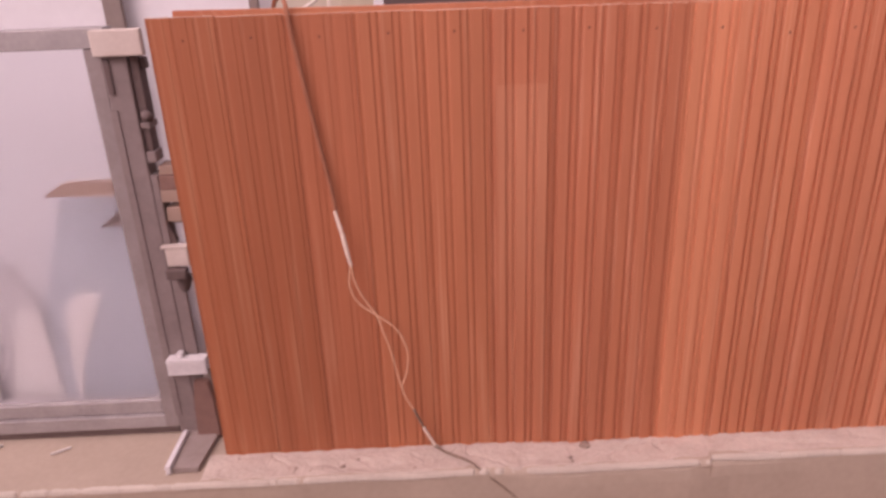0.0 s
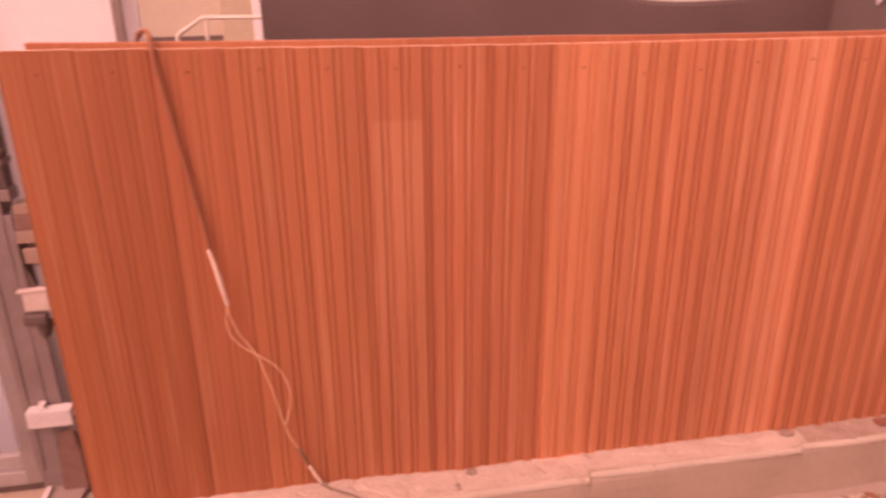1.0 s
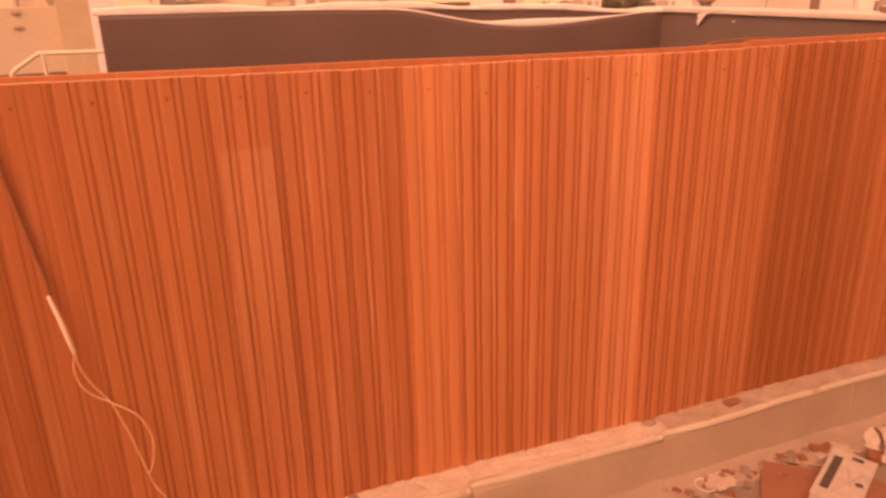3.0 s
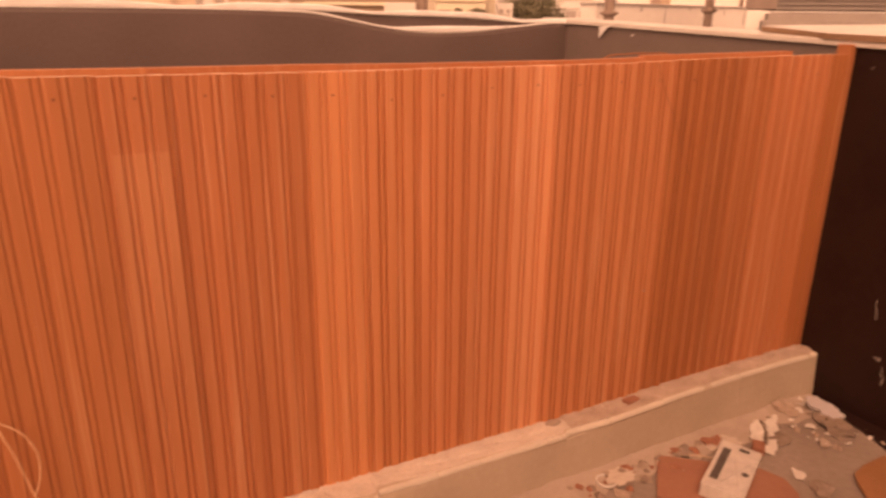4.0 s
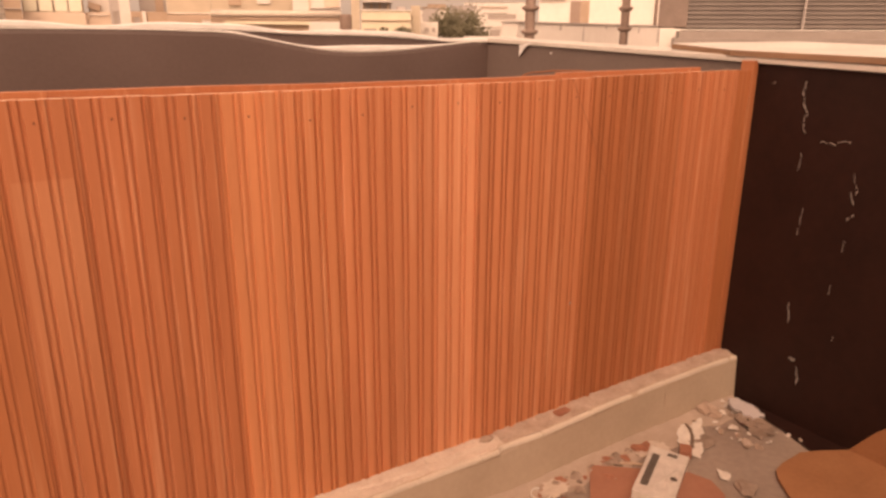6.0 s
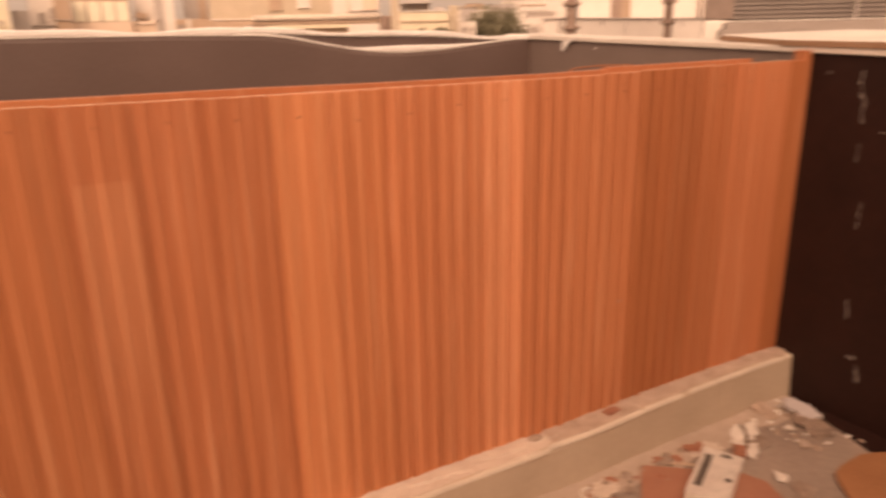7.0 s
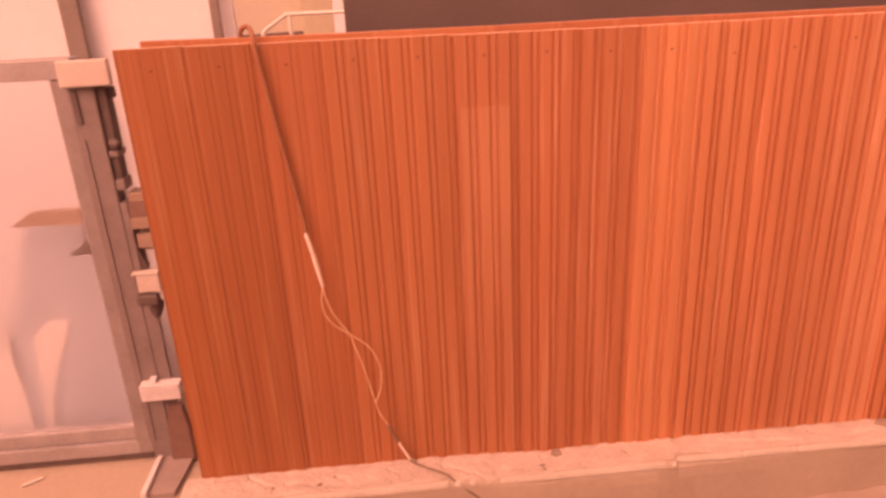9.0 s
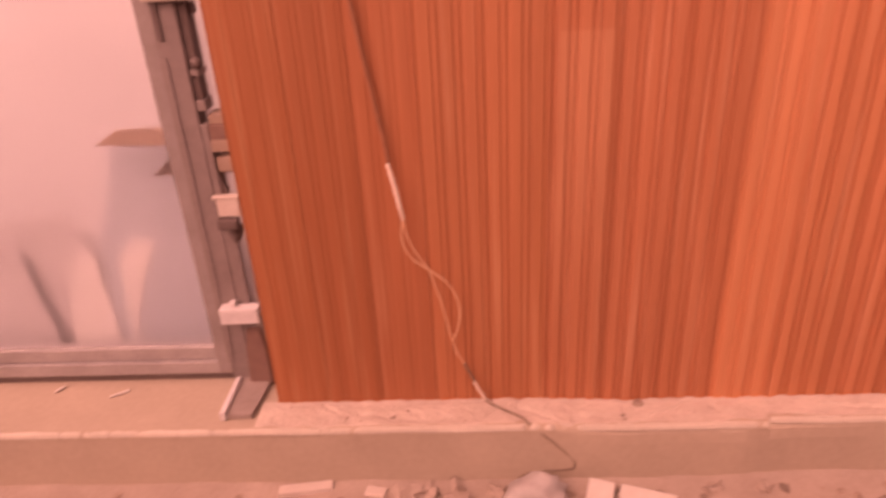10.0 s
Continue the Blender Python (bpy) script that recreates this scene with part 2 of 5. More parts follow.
OLIVE = surface("olive_render", (0.385, 0.305, 0.215), (0.485, 0.395, 0.29), scale=1.5, grain=20, rough=0.9, bump=0.2, space="World")
YELLOW = surface("yellow_render", (0.64, 0.565, 0.43), (0.74, 0.67, 0.54), scale=0.6, grain=8, rough=0.9, bump=0.1, space="World")
CITY_WHITE = surface("pale_render", (0.60, 0.545, 0.505), (0.72, 0.68, 0.64), scale=0.8, grain=9, rough=0.9, bump=0.15, space="World")
HOUSE_WHITE = surface("whitewashed_render", (0.70, 0.635, 0.585), (0.82, 0.77, 0.72), scale=0.9, grain=12, rough=0.9, bump=0.15, space="World")
CITY_GREY = surface("grey_render", (0.36, 0.32, 0.3), (0.48, 0.43, 0.41), scale=0.6, grain=9, rough=0.9, bump=0.15, space="World")
CITY_BROWN = surface("brown_render", (0.38, 0.27, 0.2), (0.5, 0.37, 0.29), scale=0.6, grain=9, rough=0.9, bump=0.15, space="World")
# glass colour raised to carry the haze over the town
PANE_HAZED = surface("hazed_window_glass", (0.3, 0.25, 0.225), (0.4, 0.345, 0.315), scale=1, grain=6, rough=0.45, bump=0.0)
SHUTTER = surface("pale_yellow_shutter", (0.72, 0.68, 0.55), (0.80, 0.76, 0.64), scale=2, grain=10, rough=0.7, bump=0.05)
PIPE = surface("brown_vent_pipe", (0.2, 0.13, 0.105), (0.28, 0.2, 0.165), scale=10, grain=60, rough=0.7, bump=0.2)
PIPE_PALE = surface("pale_pipe", (0.55, 0.47, 0.40), (0.70, 0.62, 0.54), scale=10, grain=60, rough=0.7, bump=0.2)
LOUVRE = surface("grey_louvre_metal", (0.115, 0.09, 0.08), (0.16, 0.13, 0.115), scale=5, grain=60, rough=0.6, bump=0.1, space="World")
# leaf colour lightened, distance haze put into it
LEAF = surface("hazed_leaves", (0.13, 0.12, 0.08), (0.23, 0.21, 0.145), scale=3, grain=20, rough=0.8, bump=0.0, spread=0.2, space="World")
BARK = surface("bark", (0.07, 0.05, 0.035), (0.14, 0.10, 0.075), scale=5, grain=40, rough=0.95, bump=0.6)
POLE = surface("brown_steel_pole", (0.17, 0.12, 0.10), (0.25, 0.19, 0.165), scale=9, grain=60, rough=0.6, bump=0.2, space="World")
DOOR_BROWN = surface("weathered_brown_door", (0.27, 0.19, 0.155), (0.36, 0.265, 0.225), scale=4, grain=30, rough=0.8, bump=0.2)
GROUND = surface("distant_ground", (0.16, 0.13, 0.11), (0.28, 0.24, 0.20), scale=0.05, grain=0.8, rough=0.95, bump=0.0, space="World")

FROST = bpy.data.materials.new("frosted_glass")
t, p = nodes_of(FROST)
p.inputs["Base Color"].default_value = (0.93, 0.93, 0.95, 1)
p.inputs["Transmission Weight"].default_value = 1.0
p.inputs["IOR"].default_value = 1.25
fn = t.nodes.new("ShaderNodeTexNoise")
fn.inputs["Scale"].default_value = 3.0
fr = t.nodes.new("ShaderNodeMapRange")
fr.inputs["To Min"].default_value, fr.inputs["To Max"].default_value = 0.30, 0.40
t.links.new(fn.outputs["Fac"], fr.inputs["Value"])
t.links.new(fr.outputs[0], p.inputs["Roughness"])

# ---------------------------------------------------------------- mesh helpers


def part(name, bm, material, parent=None, label="", smooth=False):
    """One mesh object from a bmesh, under a thing or a part."""
    me = bpy.data.meshes.new(name)
    bm.normal_update()
    bm.to_mesh(me)
    bm.free()
    for mm in (material if isinstance(material, (list, tuple)) else [material]):
        me.materials.append(mm)
    if smooth:
        for f in me.polygons:
            f.use_smooth = True
    ob = new(name, me)
    if parent is not None:
        ob.parent = parent
    if label:
        ob["label"] = label
    return ob


def thing(name, label, category, at=(0, 0, 0), group="", kind=""):
    ob = new(name)
    ob.location = at
    return tagged(ob, label, category, group, kind)


def box(lo, hi, bevel=0.004, segs=2, m=None):
    bm = bmesh.new()
    bmesh.ops.create_cube(bm, size=1)
    for v in bm.verts:
        v.co = Vector([lo[i] + (v.co[i] + 0.5) * (hi[i] - lo[i]) for i in range(3)])
    if bevel:
        bmesh.ops.bevel(bm, geom=bm.edges[:], offset=bevel, segments=segs, affect="EDGES", profile=0.6)
    if m is not None:
        bmesh.ops.transform(bm, matrix=m, verts=bm.verts)
    return bm


def join(*bms):
    out = bms[0]
    for b in bms[1:]:
        me = bpy.data.meshes.new("tmp")
        b.to_mesh(me)
        b.free()
        out.from_mesh(me)
        bpy.data.meshes.remove(me)
    return out


def spline(pts, n=8):
    """Smooth points through the given ones."""
    P = [Vector(q) for q in pts]
    P = [2 * P[0] - P[1]] + P + [2 * P[-1] - P[-2]]
    out = []
    for i in range(1, len(P) - 2):
        a, b, c, d = P[i - 1:i + 3]
        for k in range(n):
            u = k / n
            out.append(0.5 * (2 * b + (c - a) * u + (2 * a - 5 * b + 4 * c - d) * u * u + (3 * b - a - 3 * c + d) * u ** 3))
    out.append(P[-2])
    return out


def sweep(pts, radius, sides=8):
    """A round tube along points; radius may be a number or a function of 0..1."""
    bm = bmesh.new()
    rings = []
    n = len(pts)
    side = Vector((0.31, 0.83, 0.46)).normalized()
    for i, q in enumerate(pts):
        d = (pts[min(i + 1, n - 1)] - pts[max(i - 1, 0)]).normalized()
        u = d.cross(side).normalized()
        v = d.cross(u)
        r = radius(i / (n - 1)) if callable(radius) else radius
        rings.append([bm.verts.new(q + r * (math.cos(a) * u + math.sin(a) * v)) for a in [2 * math.pi * k / sides for k in range(sides)]])
    for a, b in zip(rings, rings[1:]):
        for k in range(sides):
            bm.faces.new((a[k], a[(k + 1) % sides], b[(k + 1) % sides], b[k]))
    bm.faces.new(rings[0][::-1])
    bm.faces.new(rings[-1])
    return bm


def ribbon(pts, height, thick):
    """An upright band that follows points along its lower edge; height is a function of 0..1."""
    bm = bmesh.new()
    n = len(pts)
    rows = []
    for i, q in enumerate(pts):
        h = height(i / (n - 1))
        rows.append([bm.verts.new(q + Vector(o)) for o in ((0, 0, 0), (0, -thick, h * 0.25), (0, -thick, h * 0.8), (0, 0, h), (0, thick * 2, h))])
    for a, b in zip(rows, rows[1:]):
        for k in range(4):
            bm.faces.new((a[k], b[k], b[k + 1], a[k + 1]))
        bm.faces.new((a[4], b[4], b[0], a[0]))
    bm.faces.new(rows[0])
    bm.faces.new(rows[-1][::-1])
    bmesh.ops.recalc_face_normals(bm, faces=bm.faces[:])
    return bm


def lump(size, seed, rough=0.35, subdiv=2):
    """A broken piece: a ball pushed in and out by noise, flattened to size."""
    bm = bmesh.new()
    bmesh.ops.create_icosphere(bm, subdivisions=subdiv, radius=1)
    for v in bm.verts:
        k = 1 + rough * (noise.noise(v.co * 1.3 + Vector((seed * 3.1, seed, -seed))) + 0.6 * noise.noise(v.co * 3.1 + Vector((seed, 7, seed))))
        v.co = Vector((v.co.x * size[0] * k, v.co.y * size[1] * k, max(-0.8, v.co.z) * size[2] * k))
    return bm


def scrap(radius, thick, seed, points=22, long=1.0, curl=0.0, jag=0.45):
    """A flat torn piece with a ragged outline and real thickness."""
    rng = random.Random(seed)
    bm = bmesh.new()
    low, high = [], []
    for k in range(points):
        a = 2 * math.pi * k / points
        r = radius * (1 - jag * rng.random())
        x, y = r * math.cos(a) * long, r * math.sin(a)
        z = curl * (x * x - y * y * 0.5) / radius + 0.06 * radius * rng.random() * (1 if curl else 0)
        low.append(bm.verts.new((x, y, z)))
        high.append(bm.verts.new((x * 0.98, y * 0.98, z + thick)))
    c0, c1 = bm.verts.new((0, 0, 0)), bm.verts.new((0, 0, thick))
    for k in range(points):
        j = (k + 1) % points
        bm.faces.new((c0, low[j], low[k]))
        bm.faces.new((c1, high[k], high[j]))
        bm.faces.new((low[k], low[j], high[j], high[k]))
    return bm


def shaped(outline, y0, y1):
    """A plate with the given outline (x, z) between two depths."""
    bm = bmesh.new()
    a = [bm.verts.new((x, y0, z)) for x, z in outline]
    b = [bm.verts.new((x, y1, z)) for x, z in outline]
    n = len(outline)
    bm.faces.new(a)
    bm.faces.new(b[::-1])
    for k in range(n):
        bm.faces.new((a[k], b[k], b[(k + 1) % n], a[(k + 1) % n]))
    bmesh.ops.recalc_face_normals(bm, faces=bm.faces[:])
    return bm


# ---------------------------------------------------------------- setting
Y0 = 1.58          # front face of the timber screen
KERB_Z = 0.2
LEFT, RIGHT = -2.6, 2.757


def kerb_front(x):
    """Depth of the kerb's front arris; two patched lengths step back a little."""
    xs = (-2.6, 0.0, 0.3, 0.738, 0.746, 1.2, 1.436, 1.447, 1.6, 2.0, 2.15, 2.5, 2.757)
    ys = (1.463, 1.461, 1.470, 1.467, 1.487, 1.485, 1.481, 1.494, 1.488, 1.493, 1.497, 1.500, 1.490)
    return float(np.interp(x, xs, ys)) + 0.0025 * noise.noise(Vector((x * 2.3, 4, 1)))


def kerb_face(x):
    """Depth of the face below the arris, where the patches have been rubbed smooth."""
    return float(np.interp(x, (-2.6, 0.0, 0.68, 0.80, 1.3, 1.6, 2.0, 2.5, 2.757), (1.463, 1.461, 1.466, 1.479, 1.484, 1.490, 1.495, 1.500, 1.490)))


def kerb_top(x):
    """The top lies a finger lower along the middle length."""
    a, b = min(1.0, max(0.0, x / 0.4)), min(1.0, max(0.0, (2.0 - x) / 0.35))
    return KERB_Z - 0.0115 * a * a * (3 - 2 * a) * b * b * (3 - 2 * b)


tagged(part("ground", box((-900, -900, -12.4), (900, 900, -12.0), 0), GROUND), "dusty far ground of the town below", "ground", kind="structure")
bm = bmesh.new()
bmesh.ops.create_grid(bm, x_segments=90, y_segments=90, size=1)
for v in bm.verts:
    x, y = v.co.x * 3.9 - 0.9, v.co.y * 3.3 + 0.45
    v.co = Vector((x, y, 0.006 * noise.noise(Vector((x * 1.7, y * 1.7, 0))) + 0.003 * noise.noise(Vector((x * 9, y * 9, 3))) - 0.004))
tagged(part("floor", bm, FLOOR, smooth=True), "dusty grey cement terrace floor with stains", "floor", kind="structure")
tagged(part("roof_slab", box((-5.2, -3.0, -0.4), (3.2, 4.0, -0.03), 0.01), CONCRETE), "concrete slab under the terrace", "slab", kind="structure")

# kerb with an uneven, chipped front arris
kerb = thing("kerb", "low pale concrete kerb with a rough chipped mortar top", "kerb", kind="structure")
bm = bmesh.new()
nx = 1300
prof = []
for i in range(nx + 1):
    x = LEFT + (RIGHT - LEFT) * i / nx
    yf = kerb_front(x)
    chip = max(0, noise.noise(Vector((x * 7, 2, 5))) - 0.25) * 0.02 if x < 2.6 else 0.0
    cut = 0.012 if abs(x - 2.30 - 0.004 * noise.noise(Vector((i, 3, 0)))) < 0.003 else 0.0
    zt = kerb_top(x) - 0.003 + 0.003 * noise.noise(Vector((x * 5, 0, 0)))
    fc = kerb_face(x)
    col = [(fc - 0.012 + 0.004 * noise.noise(Vector((x * 3, 9, 0))), -0.01), (fc - 0.008 + 0.002 * noise.noise(Vector((x * 6, 3, 0))), 0.05), (fc - 0.003 + 0.003 * noise.noise(Vector((x * 4, 5, 0))) + cut * 0.6, 0.13), (fc * 0.7 + yf * 0.3, zt - 0.024), (yf + cut, zt - 0.015 - chip),
           (yf + 0.004 + chip + cut, zt - 0.007 - chip * 0.5 - cut), (yf + 0.013 + chip, zt + 0.001 - cut), (yf + 0.04, zt), (yf + 0.08, zt), (1.85, zt), (1.85, -0.01)]
    prof.append([bm.verts.new((x, y, z)) for y, z in col])
for a, b in zip(prof, prof[1:]):
    for k in range(len(a) - 1):
        bm.faces.new((a[k], b[k], b[k + 1], a[k + 1]))
bm.faces.new(prof[0][::-1])
bm.faces.new(prof[-1])
bmesh.ops.recalc_face_normals(bm, faces=bm.faces[:])
part("kerb_body", bm, CONCRETE, kerb)

# pale worn cement skin along the front arris
bm = bmesh.new()
rows = []
for i in range(900):
    x = LEFT + (RIGHT - LEFT) * i / 899
    yf = kerb_front(x)
    wide = 0.5 + 0.9 * noise.noise(Vector((x * 3.1, 9, 4))) + 0.7 * noise.noise(Vector((x * 13, 0, 2))) + 0.5 * noise.noise(Vector((x * 47, 1, 2)))
    wide = max(0.0, min(1.0, wide)) * (0.0 if abs(x - 2.30) < 0.004 else 1.0)
    zt = kerb_top(x) - 0.002 + 0.003 * noise.noise(Vector((x * 5, 0, 0)))
    out = -0.004 + 0.0058 * min(1.0, wide * 3)
    rows.append([bm.verts.new((x, y, z)) for y, z in ((yf - out, zt - 0.012 - 0.003 * wide), (yf - out, zt - 0.009), (yf + 0.004 - out, zt - 0.003 + out), (yf + 0.009 + 0.005 * wide, zt + out), (yf + 0.011 + 0.006 * wide, zt - 0.003))])
for a, b in zip(rows, rows[1:]):
    for k in range(4):
        bm.faces.new((a[k], b[k], b[k + 1], a[k + 1]))
bmesh.ops.recalc_face_normals(bm, faces=bm.faces[:])
part("worn_arris", bm, ARRIS, kerb, "pale worn cement edge")

# crumbly mortar bed along the foot of the screen, pale at first, brown and dusty further on
CRACKS = ((-0.30, 0.11, 0.74, 0.2), (-0.02, 0.05, 0.62, -0.9), (0.12, 0.07, 0.70, 0.5), (-0.47, 0.05, 0.45, 0.6), (0.69, 0.02, 0.35, 2.2), (1.02, 0.12, 0.60, 0.15), (0.50, 0.09, 0.40, -0.4), (0.28, 0.06, 0.80, 0.1), (1.30, 0.10, 0.66, 0.2))


def mortar(x, u):
    """Height of the mortar over the kerb: lumps, pits and a few cracks; u runs from the screen to the front."""
    edge = Y0 + 0.004 - kerb_front(x)
    y = -edge * u
    thick = 1.3 if x > 1.474 else 0.8 if x < 0.36 else 1.0
    gap = math.exp(-((x - 0.378) / 0.03) ** 4) + 0.7 * math.exp(-((x - 0.664) / 0.008) ** 2) + 0.9 * math.exp(-((x - 1.45) / 0.035) ** 4) + max(0.0, noise.noise(Vector((x * 11, 7, 3))) - 0.42) * 2.2
    gap *= max(0.0, 1 - u * 1.8)
    pit = max(0.0, noise.noise(Vector((x * 24, y * 24, 9))) - 0.28) * 0.022
    h = 0.0065 - 0.0045 * u * u + 0.0026 * noise.noise(Vector((x * 30, y * 30, 0))) + 0.0032 * noise.noise(Vector((x * 8, y * 26, 5))) + 0.0016 * noise.noise(Vector((x * 85, y * 85, 1)))
    for cx, half_long, cu, lean in CRACKS:
        if abs(x - cx) < half_long:
            d = u - cu - lean * (x - cx) / 0.1 - 0.12 * noise.noise(Vector((x * 40, cu * 9, 2)))
            h -= 0.008 * math.exp(-(d / 0.05) ** 2)
    return thick * (h - pit) * max(0.0, 1 - gap)


for x0, x1, mt, lb in ((-0.70, 1.474, MORTAR, "crumbly pale mortar bed"), (1.4745, 2.755, MORTAR_BROWN, "thick dusty brown mortar bed")):
    bm = bmesh.new()
    rows = []
    nx, ny = int((x1 - x0) * 240), 22
    for i in range(nx + 1):
        x = x0 + (x1 - x0) * i / nx
        front = kerb_front(x) + 0.014 + 0.014 * noise.noise(Vector((x * 3.3, 1, 8))) + 0.007 * noise.noise(Vector((x * 19, 4, 2)))
        row = []
        for j in range(ny + 1):
            u = j / ny
            y = Y0 + 0.004 + (front - Y0 - 0.004) * u
            row.append(bm.verts.new((x, y, kerb_top(x) - 0.002 + (max(mortar(x, u), 0.0006) if j < ny else -0.006))))
        rows.append(row)
    for a, b in zip(rows, rows[1:]):
        for k in range(ny):
            bm.faces.new((a[k], a[k + 1], b[k + 1], b[k]))
    bmesh.ops.recalc_face_normals(bm, faces=bm.faces[:])
    part("mortar_bed", bm, mt, kerb, lb)

# drift of dust against the kerb and the black wall
bm = bmesh.new()
rows = []
for i in range(460):
    x = -2.4 + 5.14 * i / 459
    n1 = noise.noise(Vector((x * 4, 3, 1))) + 0.5 * noise.noise(Vector((x * 11, 8, 1)))
    reach, high = 0.15 + 0.06 * n1, 0.016 + 0.009 * n1
    row = []
    for j in range(14):
        u = j / 13
        y = kerb_front(x) + 0.004 - reach * u
        row.append(bm.verts.new((x, y, 0.002 + high * (1 - u) ** 2 + 0.004 * (1 - u) * noise.noise(Vector((x * 40, y * 40, 0))) - 0.009 * u ** 3)))
    rows.append(row)
for a, b in zip(rows, rows[1:]):
    for k in range(13):
        bm.faces.new((a[k], a[k + 1], b[k + 1], b[k]))
bmesh.ops.recalc_face_normals(bm, faces=bm.faces[:])
tagged(part("dust_drift", bm, DUST, smooth=True), "drift of pinkish cement dust along the kerb foot", "dust", kind="stuff")

# black wall beside the screen, running past it; its top falls a little towards the viewer


def right_top(y):
    return 1.43 + 0.032 * (y - 1.1)


bm = box((2.76, -2.6, -0.01), (2.98, 1.629, 1.0), 0)
for v in bm.verts:
    if v.co.z > 0.5:
        v.co.z = right_top(v.co.y)
wall_right = tagged(part("wall_right", bm, BITUMEN), "black bitumen-painted wall with pale plaster splashes", "wall", kind="structure")
bm = box((2.76, 1.63, -0.01), (2.98, 3.62, 1.0), 0)
for v in bm.verts:
    if v.co.z > 0.5:
        v.co.z = right_top(v.co.y)
tagged(part("wall_right_far", bm, FELT_LIFTED), "membrane-covered wall behind the screen, colour lightened for its weak light", "wall", kind="structure")
bm = box((2.745, -2.6, 0), (3.02, 3.64, 0.024), 0.005)
for v in bm.verts:
    v.co.z += right_top(v.co.y) + 0.003 + 0.003 * noise.noise(Vector((0, v.co.y * 3, 0)))
tagged(part("trim", bm, COPING), "pale rendered coping on the black wall", "coping", kind="structure")

# pale splashes on the black wall: y, z, width, height, turn
SPLASHES = [(1.369, 1.362, .020, .040, 4), (1.366, 1.315, .011, .050, -12), (1.352, 1.262, .016, .030, 20), (1.352, 1.215, .009, .030, -18), (1.25, 1.170, .050, .008, 8), (1.19, 1.180, .045, .011, -6),
            (1.345, 1.085, .006, .050, 3), (1.124, 1.035, .013, .060, -10), (1.13, .985, .009, .030, -16), (1.124, .912, .018, .022, 30), (1.306, .875, .008, .045, 0), (1.31, .815, .007, .022, 8),
            (1.128, .80, .006, .035, 5), (1.297, .475, .012, .060, -8), (1.252, .285, .022, .022, 20), (1.222, .225, .015, .055, -14), (1.105, .43, .008, .02, 0), (1.50, 1.375, .012, .010, 0), (1.15, .62, .006, .03, 4)]
rng = random.Random(77)
for i, (y, z, wd, ht, turn) in enumerate(SPLASHES):
    flecks = []
    long_z = ht > wd
    for k in range(4):
        bm = scrap(0.5, 0.35, 40 + i * 7 + k, points=20, jag=0.7)
        u = (k - 1.5) / 3.0
        along = Vector((0, (rng.uniform(-0.25, 0.25) if long_z else u * 0.75) * wd * 1.2, (u * 0.75 if long_z else rng.uniform(-0.3, 0.3)) * ht * 1.3))
        size = rng.uniform(0.45, 0.9) * (0.75 if k else 1.15)
        bmesh.ops.transform(bm, matrix=Matrix.Translation((2.7595, y, z)) @ Matrix.Rotation(radians(turn), 4, "X") @ Matrix.Translation(along) @ Matrix.Rotation(radians(rng.uniform(-25, 25)), 4, "X") @ Matrix.Rotation(radians(-90), 4, "Y") @ Matrix.Diagonal((ht * size, wd * 0.62 * size, 0.004, 1)), verts=bm.verts)
        flecks.append(bm)
    part("splash", join(*flecks), SPLASH, wall_right)
# bitumen brushed over the floor along the wall foot
bm = bmesh.new()
rows = []
for i in range(120):
    y = 1.475 - 4.0 * i / 119
    wide = min(0.125, max(0.0, (1.49 - y) * 0.27)) + 0.006 * noise.noise(Vector((0, y * 9, 2))) + 0.004 * noise.noise(Vector((0, y * 31, 5)))
    rows.append([bm.verts.new(q) for q in ((2.7595, y, 0.0085), (2.756 - max(0.012, wide) * 0.4, y, 0.0075), (2.757 - max(0.012, wide) * 0.7, y, 0.0065), (2.757 - max(0.014, wide), y, 0.0055), (2.757 - max(0.016, wide) - 0.001, y, -0.004))])
for a, b in zip(rows, rows[1:]):
    for k in range(4):
        bm.faces.new((a[k], a[k + 1], b[k + 1], b[k]))
bmesh.ops.recalc_face_normals(bm, faces=bm.faces[:])
part("skirt", bm, BITUMEN, wall_right, "bitumen brushed onto the floor")


# charcoal wall behind the screen, with its white membrane edge
def back_top(x):
    return 1.568 - 0.062 * max(0.0, min(1.0, (x - 0.9) / 1.8)) ** 1.3 + 0.004 * math.sin(x * 7)


xs = [-0.205 + (2.76 + 0.205) * i / 60 for i in range(61)]
outline = [(x, back_top(x)) for x in xs] + [(2.76, -0.01), (-0.205, -0.01)]
tagged(part("wall_back", shaped(outline, 3.40, 3.60), FELT), "charcoal membrane-covered wall beyond the screen", "wall", kind="structure")
pts = [Vector((x, 3.392, back_top(x) - 0.004)) for x in xs]
edge = part("membrane_edge", ribbon([q - Vector((0.02, 0, 0)) if i == 0 else q for i, q in enumerate(pts)], lambda u: 0.028 + 0.006 * math.sin(u * 19) + 0.004 * math.sin(u * 41), 0.006), WHITE_MEMBRANE)
tagged(edge, "wavy white membrane edge along the wall top", "membrane", kind="structure")
hem = spline([(-0.20, 3.388, 1.562), (0.30, 3.387, 1.563), (0.70, 3.387, 1.562), (0.95, 3.386, 1.558), (1.19, 3.384, 1.548), (1.40, 3.38, 1.512), (1.58, 3.376, 1.480), (1.72, 3.374, 1.462), (1.90, 3.372, 1.454), (2.16, 3.376, 1.463), (2.40, 3.382, 1.485), (2.62, 3.388, 1.505), (2.70, 3.39, 1.506)], 10)
sheet = thing("membrane_sheet", "loose charcoal membrane sheet with a sagging white hem", "membrane")
bm = bmesh.new()
